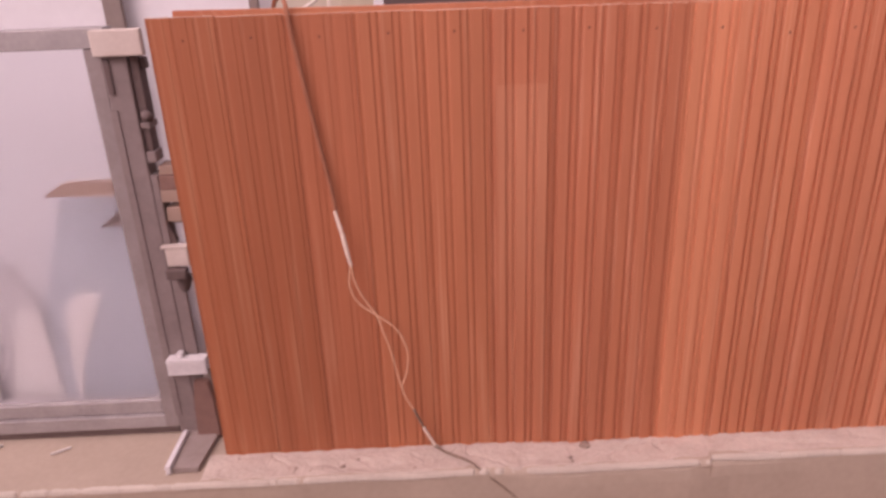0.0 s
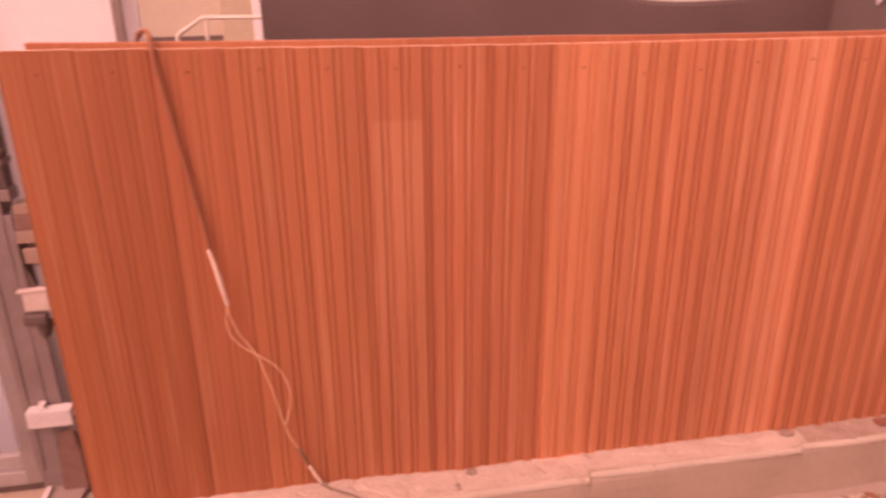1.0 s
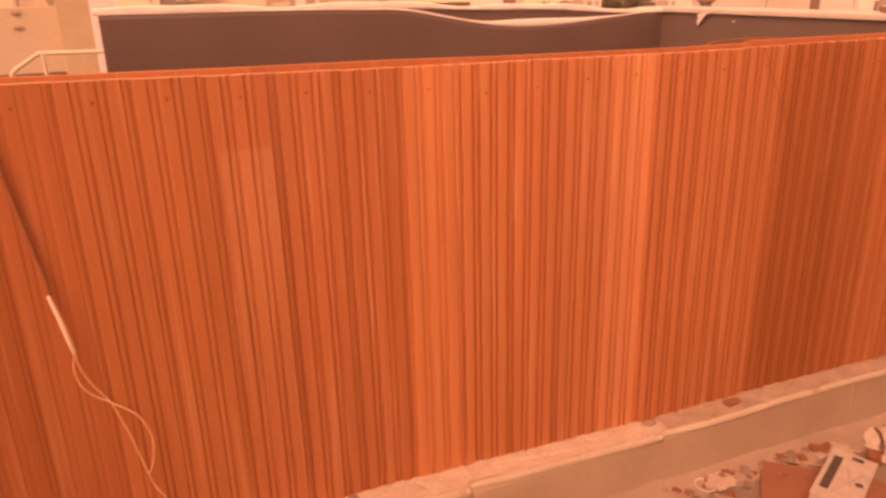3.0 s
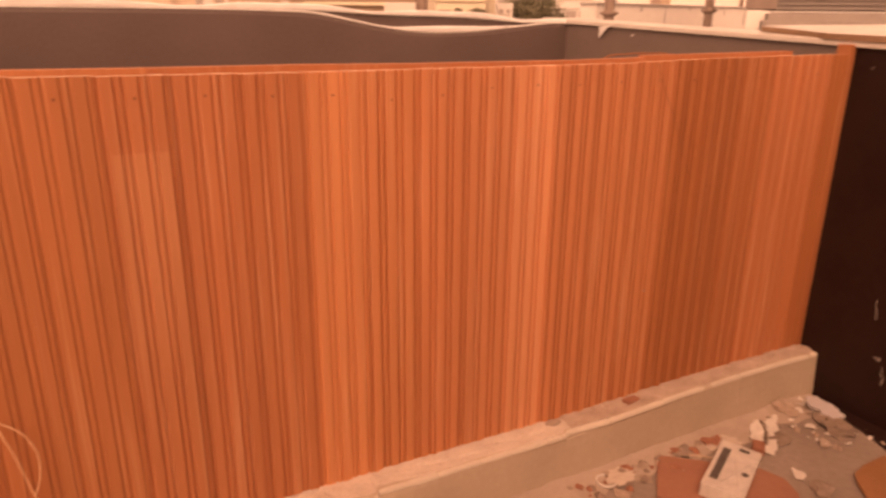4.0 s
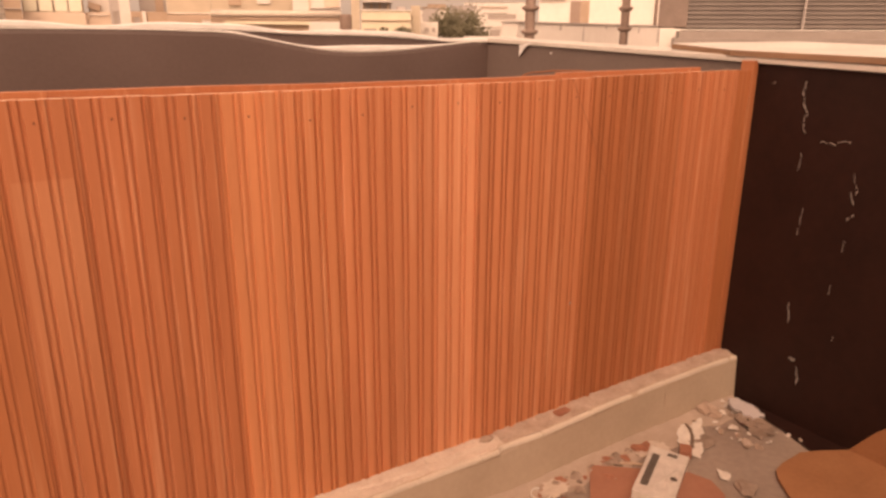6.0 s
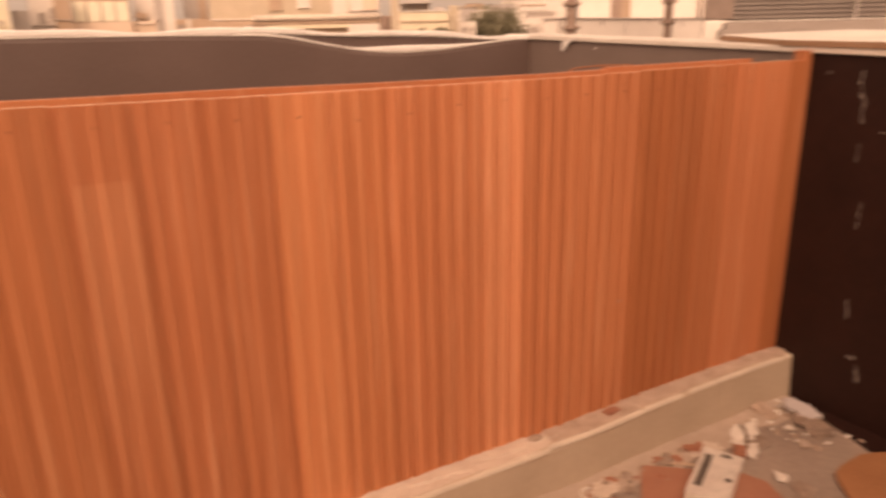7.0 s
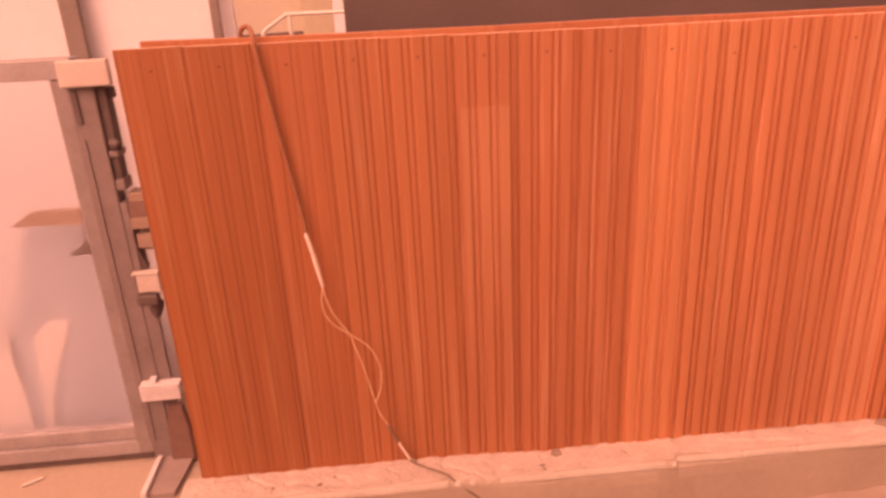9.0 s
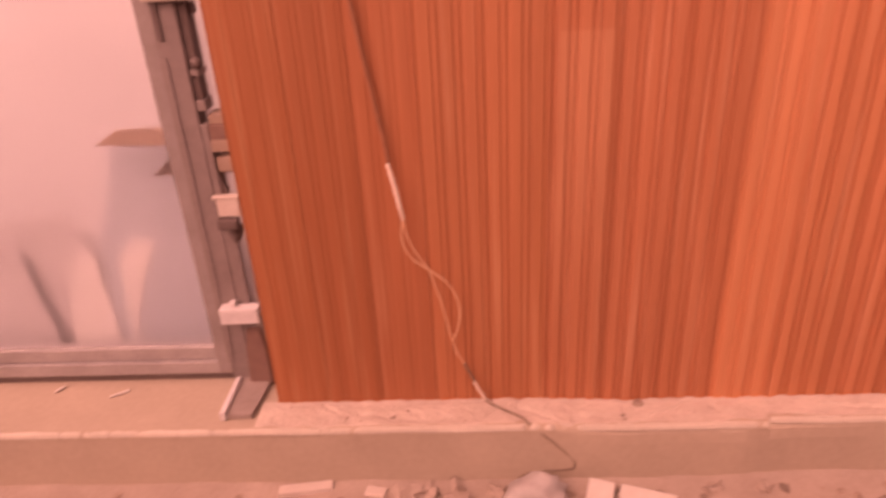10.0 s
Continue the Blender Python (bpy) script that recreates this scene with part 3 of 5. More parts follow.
cols = [[bm.verts.new((q.x, q.y + dy, z)) for dy, z in ((0.004, q.z + 0.002), (0.0, q.z - 0.02), (0.004, q.z - 0.3), (0.010, 0.02))] for q in hem]
for a, b in zip(cols, cols[1:]):
    for k in range(3):
        bm.faces.new((a[k], a[k + 1], b[k + 1], b[k]))
bmesh.ops.recalc_face_normals(bm, faces=bm.faces[:])
bmesh.ops.solidify(bm, geom=bm.faces[:], thickness=0.003)
bmesh.ops.recalc_face_normals(bm, faces=bm.faces[:])
part("sheet", bm, FELT, sheet)
part("hem", ribbon(hem, lambda u: 0.004 + 0.034 * math.exp(-((u - 0.67) / 0.13) ** 2) + 0.008 * math.exp(-((u - 0.36) / 0.1) ** 2), 0.004), WHITE_MEMBRANE, sheet, "white hem")
flap = tagged(part("membrane_flap", shaped([(-0.05, 0.037), (0.08, 0.054), (0.02, 0.034), (-0.01, 0.008), (-0.04, -0.021), (-0.046, 0.0), (-0.04, 0.02)], -0.002, 0.002), WHITE_MEMBRANE), "small torn white membrane flap on the black wall", "membrane")
drop_dab = tagged(part("membrane_scrap", scrap(0.011, 0.003, 17, points=16, long=0.55, jag=0.4), WHITE_MEMBRANE), "tiny white membrane scrap stuck on the wall", "membrane")
drop_dab.matrix_world = pose(2.7585, 2.82, 1.456, 0, -90, 0)
flap.matrix_world = pose(2.742, 3.03, 1.455, 0, 0, -90)

# unseen wall behind the viewer, set to dim the screen's foot; parapet far left
tagged(part("unseen_wall_south", box((-5.0, -2.5, -0.01), (3.0, -2.2, 2.9), 0.01), CITY_WHITE), "unseen pale wall closing the terrace, set to dim the screen's foot", "wall", kind="structure")

tagged(part("wall_west", box((-5.2, -2.2, -0.01), (-5.0, 3.9, 1.2), 0.01), CITY_WHITE), "plain pale parapet closing the terrace", "wall", kind="structure")

# ---------------------------------------------------------------- timber screen
fence = thing("timber_screen", "fluted orange-brown stained timber screen standing on the kerb", "fence", (0, Y0, KERB_Z))
PITCH, X_FIRST, HIGH = 0.157, -0.654, 1.2245
half = PITCH / 2 - 0.0004


def board_top(x):
    """The boards' tops sag a little in the middle of the screen."""
    return float(np.interp(x, (-0.66, -0.2, 0.2, 0.5, 1.0, 1.55, 1.95, 2.25, 2.63), (1.4235, 1.4185, 1.4145, 1.4115, 1.412, 1.411, 1.4175, 1.421, 1.424)))



def fluted(deep):
    """Outline of one board: three flats, with a pair of grooves and a narrow rib between them."""
    def pair(c, way):
        soft = 0.3 * deep
        return [(c + way * q, d) for q, d in ((0.0124, 0.0), (0.0133, soft * 0.3), (0.0143, deep * 0.85), (0.0158, deep), (0.0196, deep), (0.0211, deep * 0.85), (0.0219, 0.0014), (0.0227, 0.0005))]
    front = []
    for c in (-0.0523, 0.0, 0.0523):
        front += pair(c, -1)[::-1] + pair(c, 1)
    joint = 0.0012 if deep < 0.002 else 0.0026
    front = [(-half, joint), (-half + 0.0007, joint * 0.25)] + front + [(half - 0.0007, joint * 0.25), (half, joint)]
    return front + [(half, 0.018), (-half, 0.018)]


def board_mesh(deep):
    outline = fluted(deep)
    bm = bmesh.new()
    lo = [bm.verts.new((x, y, 0)) for x, y in outline]
    hi = [bm.verts.new((x, y, HIGH)) for x, y in outline]
    n = len(outline)
    for k in range(n):
        bm.faces.new((lo[k], lo[(k + 1) % n], hi[(k + 1) % n], hi[k]))
    bm.faces.new(lo[::-1])
    bm.faces.new(hi).material_index = 1
    return bm


# groove depth set per stretch for how dark the grooves look, shallowest first
DEPTHS = (0.0012, 0.0034, 0.0058, 0.0098, 0.0150)
kinds = [part("board", board_mesh(d), [WOOD, WOOD_END], fence) for d in DEPTHS]
bm = bmesh.new()
bmesh.ops.create_cone(bm, cap_ends=True, segments=12, radius1=0.0033, radius2=0.0028, depth=0.002)
bmesh.ops.rotate(bm, verts=bm.verts, matrix=Matrix.Rotation(radians(90), 3, "X"))
screw = part("screw", bm, SCREW, kinds[0])
# board tones; the left ones also lowered to follow the lens's edge darkening
TONES = [0.74, 0.71, 0.77, 0.85, 0.88, 0.93, 0.94, 0.90, 1.13, 1.08, 1.08, 1.09, 1.36, 1.06, 1.06, 1.01, 0.82, 0.79, 0.86, 1.02, 0.97]
SCREW_Z = [1.370, 1.372, 1.368, 1.370, 1.368, 1.364, 1.364, 1.357, 1.353, 1.334, 1.340, 1.354, 1.357, 1.352, 1.355, 1.356, 1.352, 1.357, 1.350, 1.356, 1.352]
for i, tone in enumerate(TONES):
    step = (0, 3, 5, 9, 13)
    k = sum(i >= q for q in step) - 1
    b = kinds[k] if i in step else new("board", kinds[k].data)
    s = screw if i == 0 else new("screw", screw.data)
    b.parent, s.parent = fence, b
    x = X_FIRST + PITCH * (i + 0.5)
    foot = kerb_top(x) - KERB_Z - 0.004
    b.location = (x, random.uniform(-0.0006, 0.0006), foot)
    b.scale.z = (board_top(x) - KERB_Z + random.uniform(-0.0008, 0.0008) - foot) / HIGH
    k = min(1.0, tone)
    pale = max(1.0, tone)
    tone = min(tone, 1.30)
    b.color = (tone, tone * k ** 0.3 * pale ** 0.35 * random.uniform(0.98, 1.02), tone * k ** 0.6 * pale ** 0.7 * random.uniform(0.96, 1.04), 1)
    s.location = (random.uniform(-0.004, 0.004), -0.0006, (SCREW_Z[i] - KERB_Z - foot) / b.scale.z)
end = part("end_board", box((2.644, -0.001, 0), (2.7205, 0.020, 1.222), 0.002), WOOD, fence, "plain dark end board")
end.color = (0.78, 0.72, 0.66, 1)
post = part("end_post", box((2.721, -0.006, 0), (2.757, 0.05, 1.258), 0.003), WOOD, fence, "plain square end post")
post.color = (0.76, 0.73, 0.70, 1)
for ends in (((-0.606, 1.4345), (-0.4605, 1.432)), ((-0.460, 1.432), (-0.15, 1.4285), (0.25, 1.4262)), ((0.2505, 1.4262), (0.60, 1.4262), (0.92, 1.422), (1.50, 1.421), (1.757, 1.424)), ((1.759, 1.431), (2.10, 1.4325), (2.478, 1.435))):
    foot = [(ends[0][0], 0.002), (ends[-1][0], 0.002)]
    bm = shaped([(x, z - KERB_Z) for x, z in ends[::-1]] + foot, 0.055, 0.085)
    bmesh.ops.bevel(bm, geom=bm.edges[:], offset=0.0006, segments=1, affect="EDGES")
    bk = part("backing_panel", bm, WOOD, fence, "plain backing panel showing above the boards")
    bk.color = (0.92, 0.86, 0.84, 1) if len(ends) != 3 or ends[0][0] > 1 else (1.0, 0.98, 0.95, 1)
for x in (-0.55, 0.60, 1.75, 2.4):
    part("batten", box((x - 0.02, 0.0185, 0.01), (x + 0.02, 0.0545, 1.20), 0.002), WOOD_DARK, fence)
fence.location = (0, Y0, KERB_Z)

# ---------------------------------------------------------------- cable hung over the screen
cable = thing("hanging_cable", "brown cable hung over the screen with thin taped bare wires", "cable")
path = spline([(-0.372, 1.682, 1.38), (-0.378, 1.680, 1.425), (-0.368, 1.668, 1.450), (-0.348, 1.640, 1.455), (-0.335, 1.605, 1.442), (-0.328, 1.574, 1.425), (-0.319, 1.566, 1.36), (-0.290, 1.566, 1.16), (-0.266, 1.565, 1.00), (-0.259, 1.560, 0.935)], 8)
# sheath radius widened so the tube takes in the cable's soft shadow
part("sheath", sweep(path, 0.0054, 10), CABLE, cable, smooth=True)
path = spline([(-0.262, 1.556, 0.950), (-0.252, 1.554, 0.905), (-0.248, 1.554, 0.885), (-0.240, 1.554, 0.835), (-0.234, 1.556, 0.798)], 8)
part("tape", sweep(path, lambda u: 0.0044 + 0.0016 * math.sin(u * math.pi) - 0.0020 * math.exp(-((u - 0.38) / 0.04) ** 2), 10), TAPE, cable, "white tape joint", smooth=True)
loop_a = spline([(-0.235, 1.557, 0.800), (-0.243, 1.560, 0.755), (-0.238, 1.562, 0.715), (-0.217, 1.563, 0.680), (-0.180, 1.563, 0.650), (-0.131, 1.560, 0.608), (-0.108, 1.558, 0.560), (-0.102, 1.557, 0.520), (-0.110, 1.559, 0.465), (-0.126, 1.562, 0.425)], 8)
loop_b = spline([(-0.234, 1.557, 0.800), (-0.230, 1.562, 0.755), (-0.212, 1.564, 0.705), (-0.181, 1.565, 0.650), (-0.166, 1.565, 0.600), (-0.150, 1.565, 0.540), (-0.136, 1.565, 0.470), (-0.126, 1.563, 0.425), (-0.118, 1.562, 0.390), (-0.094, 1.562, 0.341)], 8)
part("wire", sweep(loop_a, 0.0019, 7), WIRE, cable, "thin copper-coloured wire", smooth=True)
part("wire", sweep(loop_b, 0.0019, 7), WIRE, cable, "thin copper-coloured wire", smooth=True)
tail = spline([(-0.096, 1.562, 0.345), (-0.055, 1.560, 0.248), (-0.031, 1.552, 0.213), (0.055, 1.497, 0.207), (0.080, 1.475, 0.198), (0.132, 1.462, 0.155), (0.197, 1.460, 0.087), (0.208, 1.455, 0.060), (0.19, 1.452, 0.048), (0.07, 1.45, 0.035), (0.03, 1.40, 0.012), (0.10, 1.30, 0.008)], 8)
part("tail", sweep(tail, 0.0034, 8), CABLE_GREY, cable, "dusty dark cable tail", smooth=True)
part("tape", sweep(spline([(-0.070, 1.559, 0.283), (-0.055, 1.558, 0.250), (-0.040, 1.553, 0.224)], 6), 0.0042, 8), TAPE, cable, "white tape joint", smooth=True)
hose = tagged(part("hose", sweep(spline([(1.56, 1.685, 1.30), (1.63, 1.69, 1.415), (1.74, 1.70, 1.432), (1.86, 1.70, 1.433), (1.95, 1.71, 1.425), (2.02, 1.72, 1.38)], 8), 0.0028, 8), CABLE, smooth=True), "thin brown hose looping behind the screen", "hose")

# ---------------------------------------------------------------- window frame and post on the kerb
frame_thing = thing("window_frame", "dusty aluminium window frame with a frosted pane, standing on the kerb", "window")
FX = -2.42
part("bottom_rail", box((FX, 1.70, 0.226), (-0.824, 1.765, 0.270), 0.003), ALU, frame_thing)
part("glazing_bead", box((FX, 1.712, 0.271), (-0.868, 1.76, 0.318), 0.006), ALU, frame_thing, "pale bevelled glazing bead")
part("top_rail", box((FX, 1.69, 1.353), (-0.80, 1.75, 1.402), 0.003), ALU, frame_thing)
part("stile", box((-0.861, 1.695, 0.230), (-0.8205, 1.755, 1.352), 0.003), ALU_DULL, frame_thing)
part("stile", box((FX, 1.695, 0.271), (FX + 0.045, 1.755, 1.352), 0.003), ALU, frame_thing)
pane = part("frosted_pane", box((FX + 0.04, 1.728, 0.300), (-0.862, 1.734, 1.36), 0.0), FROST, frame_thing, "frosted glass pane")
pane.visible_shadow = False
part("rail_gap_strip", box((FX, 1.71, 0.1995), (-0.83, 1.76, 0.225), 0.002), STEEL_DARK, frame_thing, "dark strip in the gap under the rail")

steel_post = thing("steel_post", "grey primed steel post with brown lock slots, standing on the kerb", "post")
part("post_body", box((-0.8195, 1.69, 0.21), (-0.757, 1.75, 1.335), 0.004), STEEL, steel_post)
part("side_channel", join(box((-0.756, 1.70, 1.168), (-0.734, 1.745, 1.332), 0.003), box((-0.7335, 1.712, 1.297), (-0.720, 1.735, 1.327), 0.005)), STEEL_DARK, steel_post, "brown primed side channel")
knob = lump((0.016, 0.014, 0.017), 15, 0.3)
bmesh.ops.transform(knob, matrix=Matrix.Translation((-0.735, 1.696, 1.180)), verts=knob.verts)
part("latch_knob", knob, STEEL_DARK, steel_post, "dark rounded latch knob", smooth=True)
part("slot_lip", box((-0.7565, 1.693, 1.149), (-0.731, 1.748, 1.166), 0.003), STEEL, steel_post)
part("slot_lip", box((-0.7565, 1.693, 1.060), (-0.732, 1.748, 1.089), 0.003), STEEL, steel_post)
part("side_plate", join(box((-0.7565, 1.691, 0.745), (-0.738, 1.75, 1.026), 0.002), box((-0.7565, 1.6915, 0.235), (-0.722, 1.702, 0.744), 0.002)), STEEL, steel_post)
part("slot_cover", box((-0.7565, 1.700, 1.0895), (-0.737, 1.7445, 1.1485), 0.003), STEEL_DARK, steel_post)
part("lock_tongue", box((-0.815, 1.684, 1.24), (-0.800, 1.689, 1.325), 0.002), STEEL_DARK, steel_post)
part("edge_strip", box((-0.8225, 1.6865, 0.275), (-0.8035, 1.6895, 1.20), 0.001), STEEL, steel_post)
part("foot_plate", shaped([(-0.79, 1.515), (-0.715, 1.515), (-0.70, 1.66), (-0.73, 1.745), (-0.795, 1.745)], 0, 0.016), FOOT, steel_post, "dark foot plate").matrix_world = Matrix(((1, 0, 0, 0), (0, 0, 1, 0), (0, 1, 0, KERB_Z), (0, 0, 0, 1)))
part("foot_side", box((-0.806, 1.508, 0.2), (-0.7905, 1.68, 0.228), 0.003), WHITE_BRACKET, steel_post, "pale dusty foot edge")
block = tagged(part("timber_block", box((-0.828, 1.666, 1.334), (-0.704, 1.6885, 1.398), 0.005), CREAM), "pale timber block wedged under the frame top", "block")
brk = thing("angle_bracket", "white metal angle bracket fixed to the post", "bracket")
part("upright_leg", box((-0.803, 1.650, 0.438), (-0.690, 1.656, 0.4805), 0.0015), WHITE_BRACKET, brk)
part("flat_leg", box((-0.803, 1.650, 0.481), (-0.690, 1.688, 0.486), 0.0015), WHITE_BRACKET, brk)
part("tab", box((-0.775, 1.665, 0.4865), (-0.757, 1.688, 0.500), 0.0015), WHITE_BRACKET, brk)
tagged(part("cream_block", join(box((-0.752, 1.674, 0.770), (-0.69, 1.70, 0.822), 0.004), box((-0.762, 1.672, 0.823), (-0.69, 1.70, 0.829), 0.002)), CREAM), "cream timber block beside the steel post", "block")
tagged(part("hinge", box((-0.757, 1.66, 0.735), (-0.70, 1.689, 0.765), 0.006), STEEL_DARK), "brown rusty hinge leaf on the post", "hinge")
bmx = lump((0.020, 0.018, 0.034), 5)
bmesh.ops.transform(bmx, matrix=Matrix.Translation((-0.722, 1.70, 0.715)), verts=bmx.verts)
tagged(part("hinge", bmx, STEEL_DARK, smooth=True), "small brown hinge knuckle on the post", "hinge")
bmx = shaped([(-0.762, 0.201), (-0.690, 0.201), (-0.690, 0.33), (-0.700, 0.405), (-0.742, 0.405), (-0.754, 0.33)], 1.668, 1.689)
bmesh.ops.bevel(bmx, geom=bmx.edges[:], offset=0.004, segments=2, affect="EDGES")
tagged(part("timber_wedge", bmx, DARK_TIMBER), "dark timber wedge at the post foot", "wedge")
tagged(part("timber_offcut", shaped([(-1.074, 0.966), (-1.012, 1.003), (-0.70, 1.004), (-0.70, 0.967), (-0.90, 0.960)], 1.7365, 1.760), OFFCUT_BROWN), "weathered timber offcut with a pointed end lying behind the frame", "offcut", "timber offcuts")
tagged(part("timber_offcut", shaped([(-0.937, 0.872), (-0.885, 0.914), (-0.69, 0.916), (-0.69, 0.876)], 1.7365, 1.760), OFFCUT_GREY), "short greyed timber offcut lying behind the frame", "offcut", "timber offcuts")
for lo, hi, mt, lb in (((-0.735, 1.70, 1.024), (-0.690, 1.76, 1.048), OFFCUT_BROWN, "weathered timber offcut wedged beside the post"),
                       ((-0.737, 1.692, 0.984), (-0.688, 1.75, 1.0235), DARK_TIMBER, "dark timber offcut wedged beside the post"), ((-0.740, 1.692, 0.950), (-0.690, 1.745, 0.9835), OFFCUT_BROWN, "weathered timber offcut wedged beside the post"),
                       ((-0.7335, 1.695, 0.893), (-0.690, 1.75, 0.934), OFFCUT_BROWN, "weathered timber offcut wedged beside the post")):
    c = [(a + b) / 2 for a, b in zip(lo, hi)]
    bm = box([a - b for a, b in zip(lo, c)], [a - b for a, b in zip(hi, c)], 0.003)
    for v in bm.verts:
        v.co += 0.002 * Vector((noise.noise(v.co * 60), noise.noise(v.co * 50 + Vector((3, 1, 2))), noise.noise(v.co * 55 + Vector((5, 2, 8)))))
    plank = tagged(part("timber_offcut", bm, mt), lb, "offcut", "timber offcuts")
    plank.location = c
tagged(part("steel_clip", shaped([(-0.754, 0.893), (-0.737, 0.893), (-0.722, 0.838), (-0.726, 0.828), (-0.752, 0.832)], 1.696, 1.716), STEEL_DARK), "brown steel clip hooked on the post", "clip")

# things leaning behind the frosted pane


def leaning(outline, y0, y1):
    """A plate that stands on the kerb and leans back."""
    bm = shaped(outline, y0, y1)
    for v in bm.verts:
        v.co.y += 0.10 * (v.co.z - KERB_Z)
    return bm


tagged(part("grey_board", leaning([(-1.210, 0.200), (-0.780, 0.200), (-0.810, 0.933), (-1.101, 0.933), (-1.150, 0.798), (-1.214, 0.581)], 1.800, 1.806), GREY_BOARD), "grey-blue board leaning behind the frosted pane", "board")
# two pale boards added to stand in for the pane's bright patches
tagged(part("pale_board", leaning([(-1.378, 0.200), (-1.302, 0.591), (-1.229, 0.577), (-1.195, 0.200)], 1.7955, 1.7995), FADED_BOARD), "pale cream board standing in for a bright patch behind the frosted pane", "board", "pale boards")
tagged(part("pale_board", leaning([(-1.165, 0.200), (-1.165, 0.360), (-1.158, 0.581), (-1.092, 0.635), (-1.035, 0.625), (-1.121, 0.417), (-1.139, 0.351), (-1.145, 0.200)], 1.7975, 1.7995), FADED_BOARD), "tapering cream board standing in for a bright patch behind the frosted pane", "board", "pale boards")
# made-up board, added to darken the pane's lower left
tagged(part("pink_board", leaning([(-2.380, 0.200), (-1.215, 0.200), (-1.224, 0.581), (-1.294, 0.719), (-1.640, 0.679), (-2.432, 0.620)], 1.812, 1.818), PINK_BOARD), "pinkish board added behind the frosted pane to darken its lower part", "board")
tagged(part("leaning_stick", leaning([(-1.499, 0.606), (-1.464, 0.606), (-1.382, 0.200), (-1.500, 0.200)], 1.790, 1.794), PINK_BOARD), "dusty stick leaning behind the frosted pane", "stick")

# ---------------------------------------------------------------- white shed beyond the frame
tagged(part("wall_shed", box((-3.4, 2.42, -0.01), (-0.530, 2.445, 1.62), 0.003), WHITE_WALL), "smooth white-painted shed wall", "wall", kind="structure")
for x, wd, top in ((-1.047, 0.062, 1.60), (-0.581, 0.031, 2.1)):
    tagged(part("shed_post", box((x - wd / 2, 2.366, 0.0), (x + wd / 2, 2.388, top), 0.004), POLE), "dark brown steel post in front of the shed wall", "post", "shed posts")
roof = thing("shed_roof", "grey layered sheet roof over the white shed", "roof")
for k in range(6):
    part("roof_sheet", box((-3.6, 2.390 + 0.012 * k, 1.602 + 0.028 * k), (-0.518 - 0.002 * k, 2.75 + 0.012 * k, 1.627 + 0.028 * k), 0.004), ROOF_SHEET, roof)

# ---------------------------------------------------------------- rubble on the floor and the kerb


def drop(ob, x, y, z=0.0, rx=0, ry=0, rz=0):
    ob.matrix_world = pose(x, y, z, rx, ry, rz)
    return ob


# open metal switch box, dusty, with knock-out slots
sb = thing("switch_box", "dusty galvanised electrical switch box lying open on the floor", "switch box")
W2, L2, H2 = 0.068, 0.165, 0.045
part("back_plate", box((-W2, -L2, 0.0), (W2, L2, 0.003), 0.001), BOX_METAL, sb)
for nm, lo, hi in (("side", (-W2, -L2, 0.0035), (-W2 + 0.003, L2, H2)), ("side", (W2 - 0.003, -L2, 0.0035), (W2, L2, H2)), ("side", (-W2 + 0.0035, -L2, 0.0035), (W2 - 0.0035, -L2 + 0.003, H2)), ("side", (-W2 + 0.0035, L2 - 0.003, 0.0035), (W2 - 0.0035, L2, H2))):
    part(nm, box(lo, hi, 0.001), BOX_METAL, sb)
part("cover", box((-W2 - 0.002, -L2 - 0.002, H2 + 0.001), (W2 + 0.002, L2 + 0.002, H2 + 0.004), 0.001), BOX_METAL, sb, "dusty pale cover plate")
# slots and knock-out are dark plates on the cover, shade put into their colour
part("slot", box((-0.055, -0.115, H2 + 0.0045), (-0.028, 0.115, H2 + 0.006), 0.001), SLOT_SHADE, sb, "long slot drawn as a dark plate")
part("slot", box((-0.005, 0.125, H2 + 0.0045), (0.03, 0.147, H2 + 0.006), 0.001), SLOT_SHADE, sb, "short slot drawn as a dark plate")
part("knockout", scrap(0.013, 0.0015, 9, jag=0.1), SLOT_SHADE, sb).location = (0.045, -0.02, H2 + 0.0045)
for a in (28, -40):
    part("rib", box((-0.10, -0.003, 0), (0.10, 0.003, 0.004), 0.0012, m=Matrix.Translation((0.018, -0.02, H2 + 0.0045)) @ Matrix.Rotation(radians(90 + a * 0.5), 4, "Z")), BOX_METAL, sb)
drop(sb, 1.965, 1.222, 0.004, -3, 3, -61)

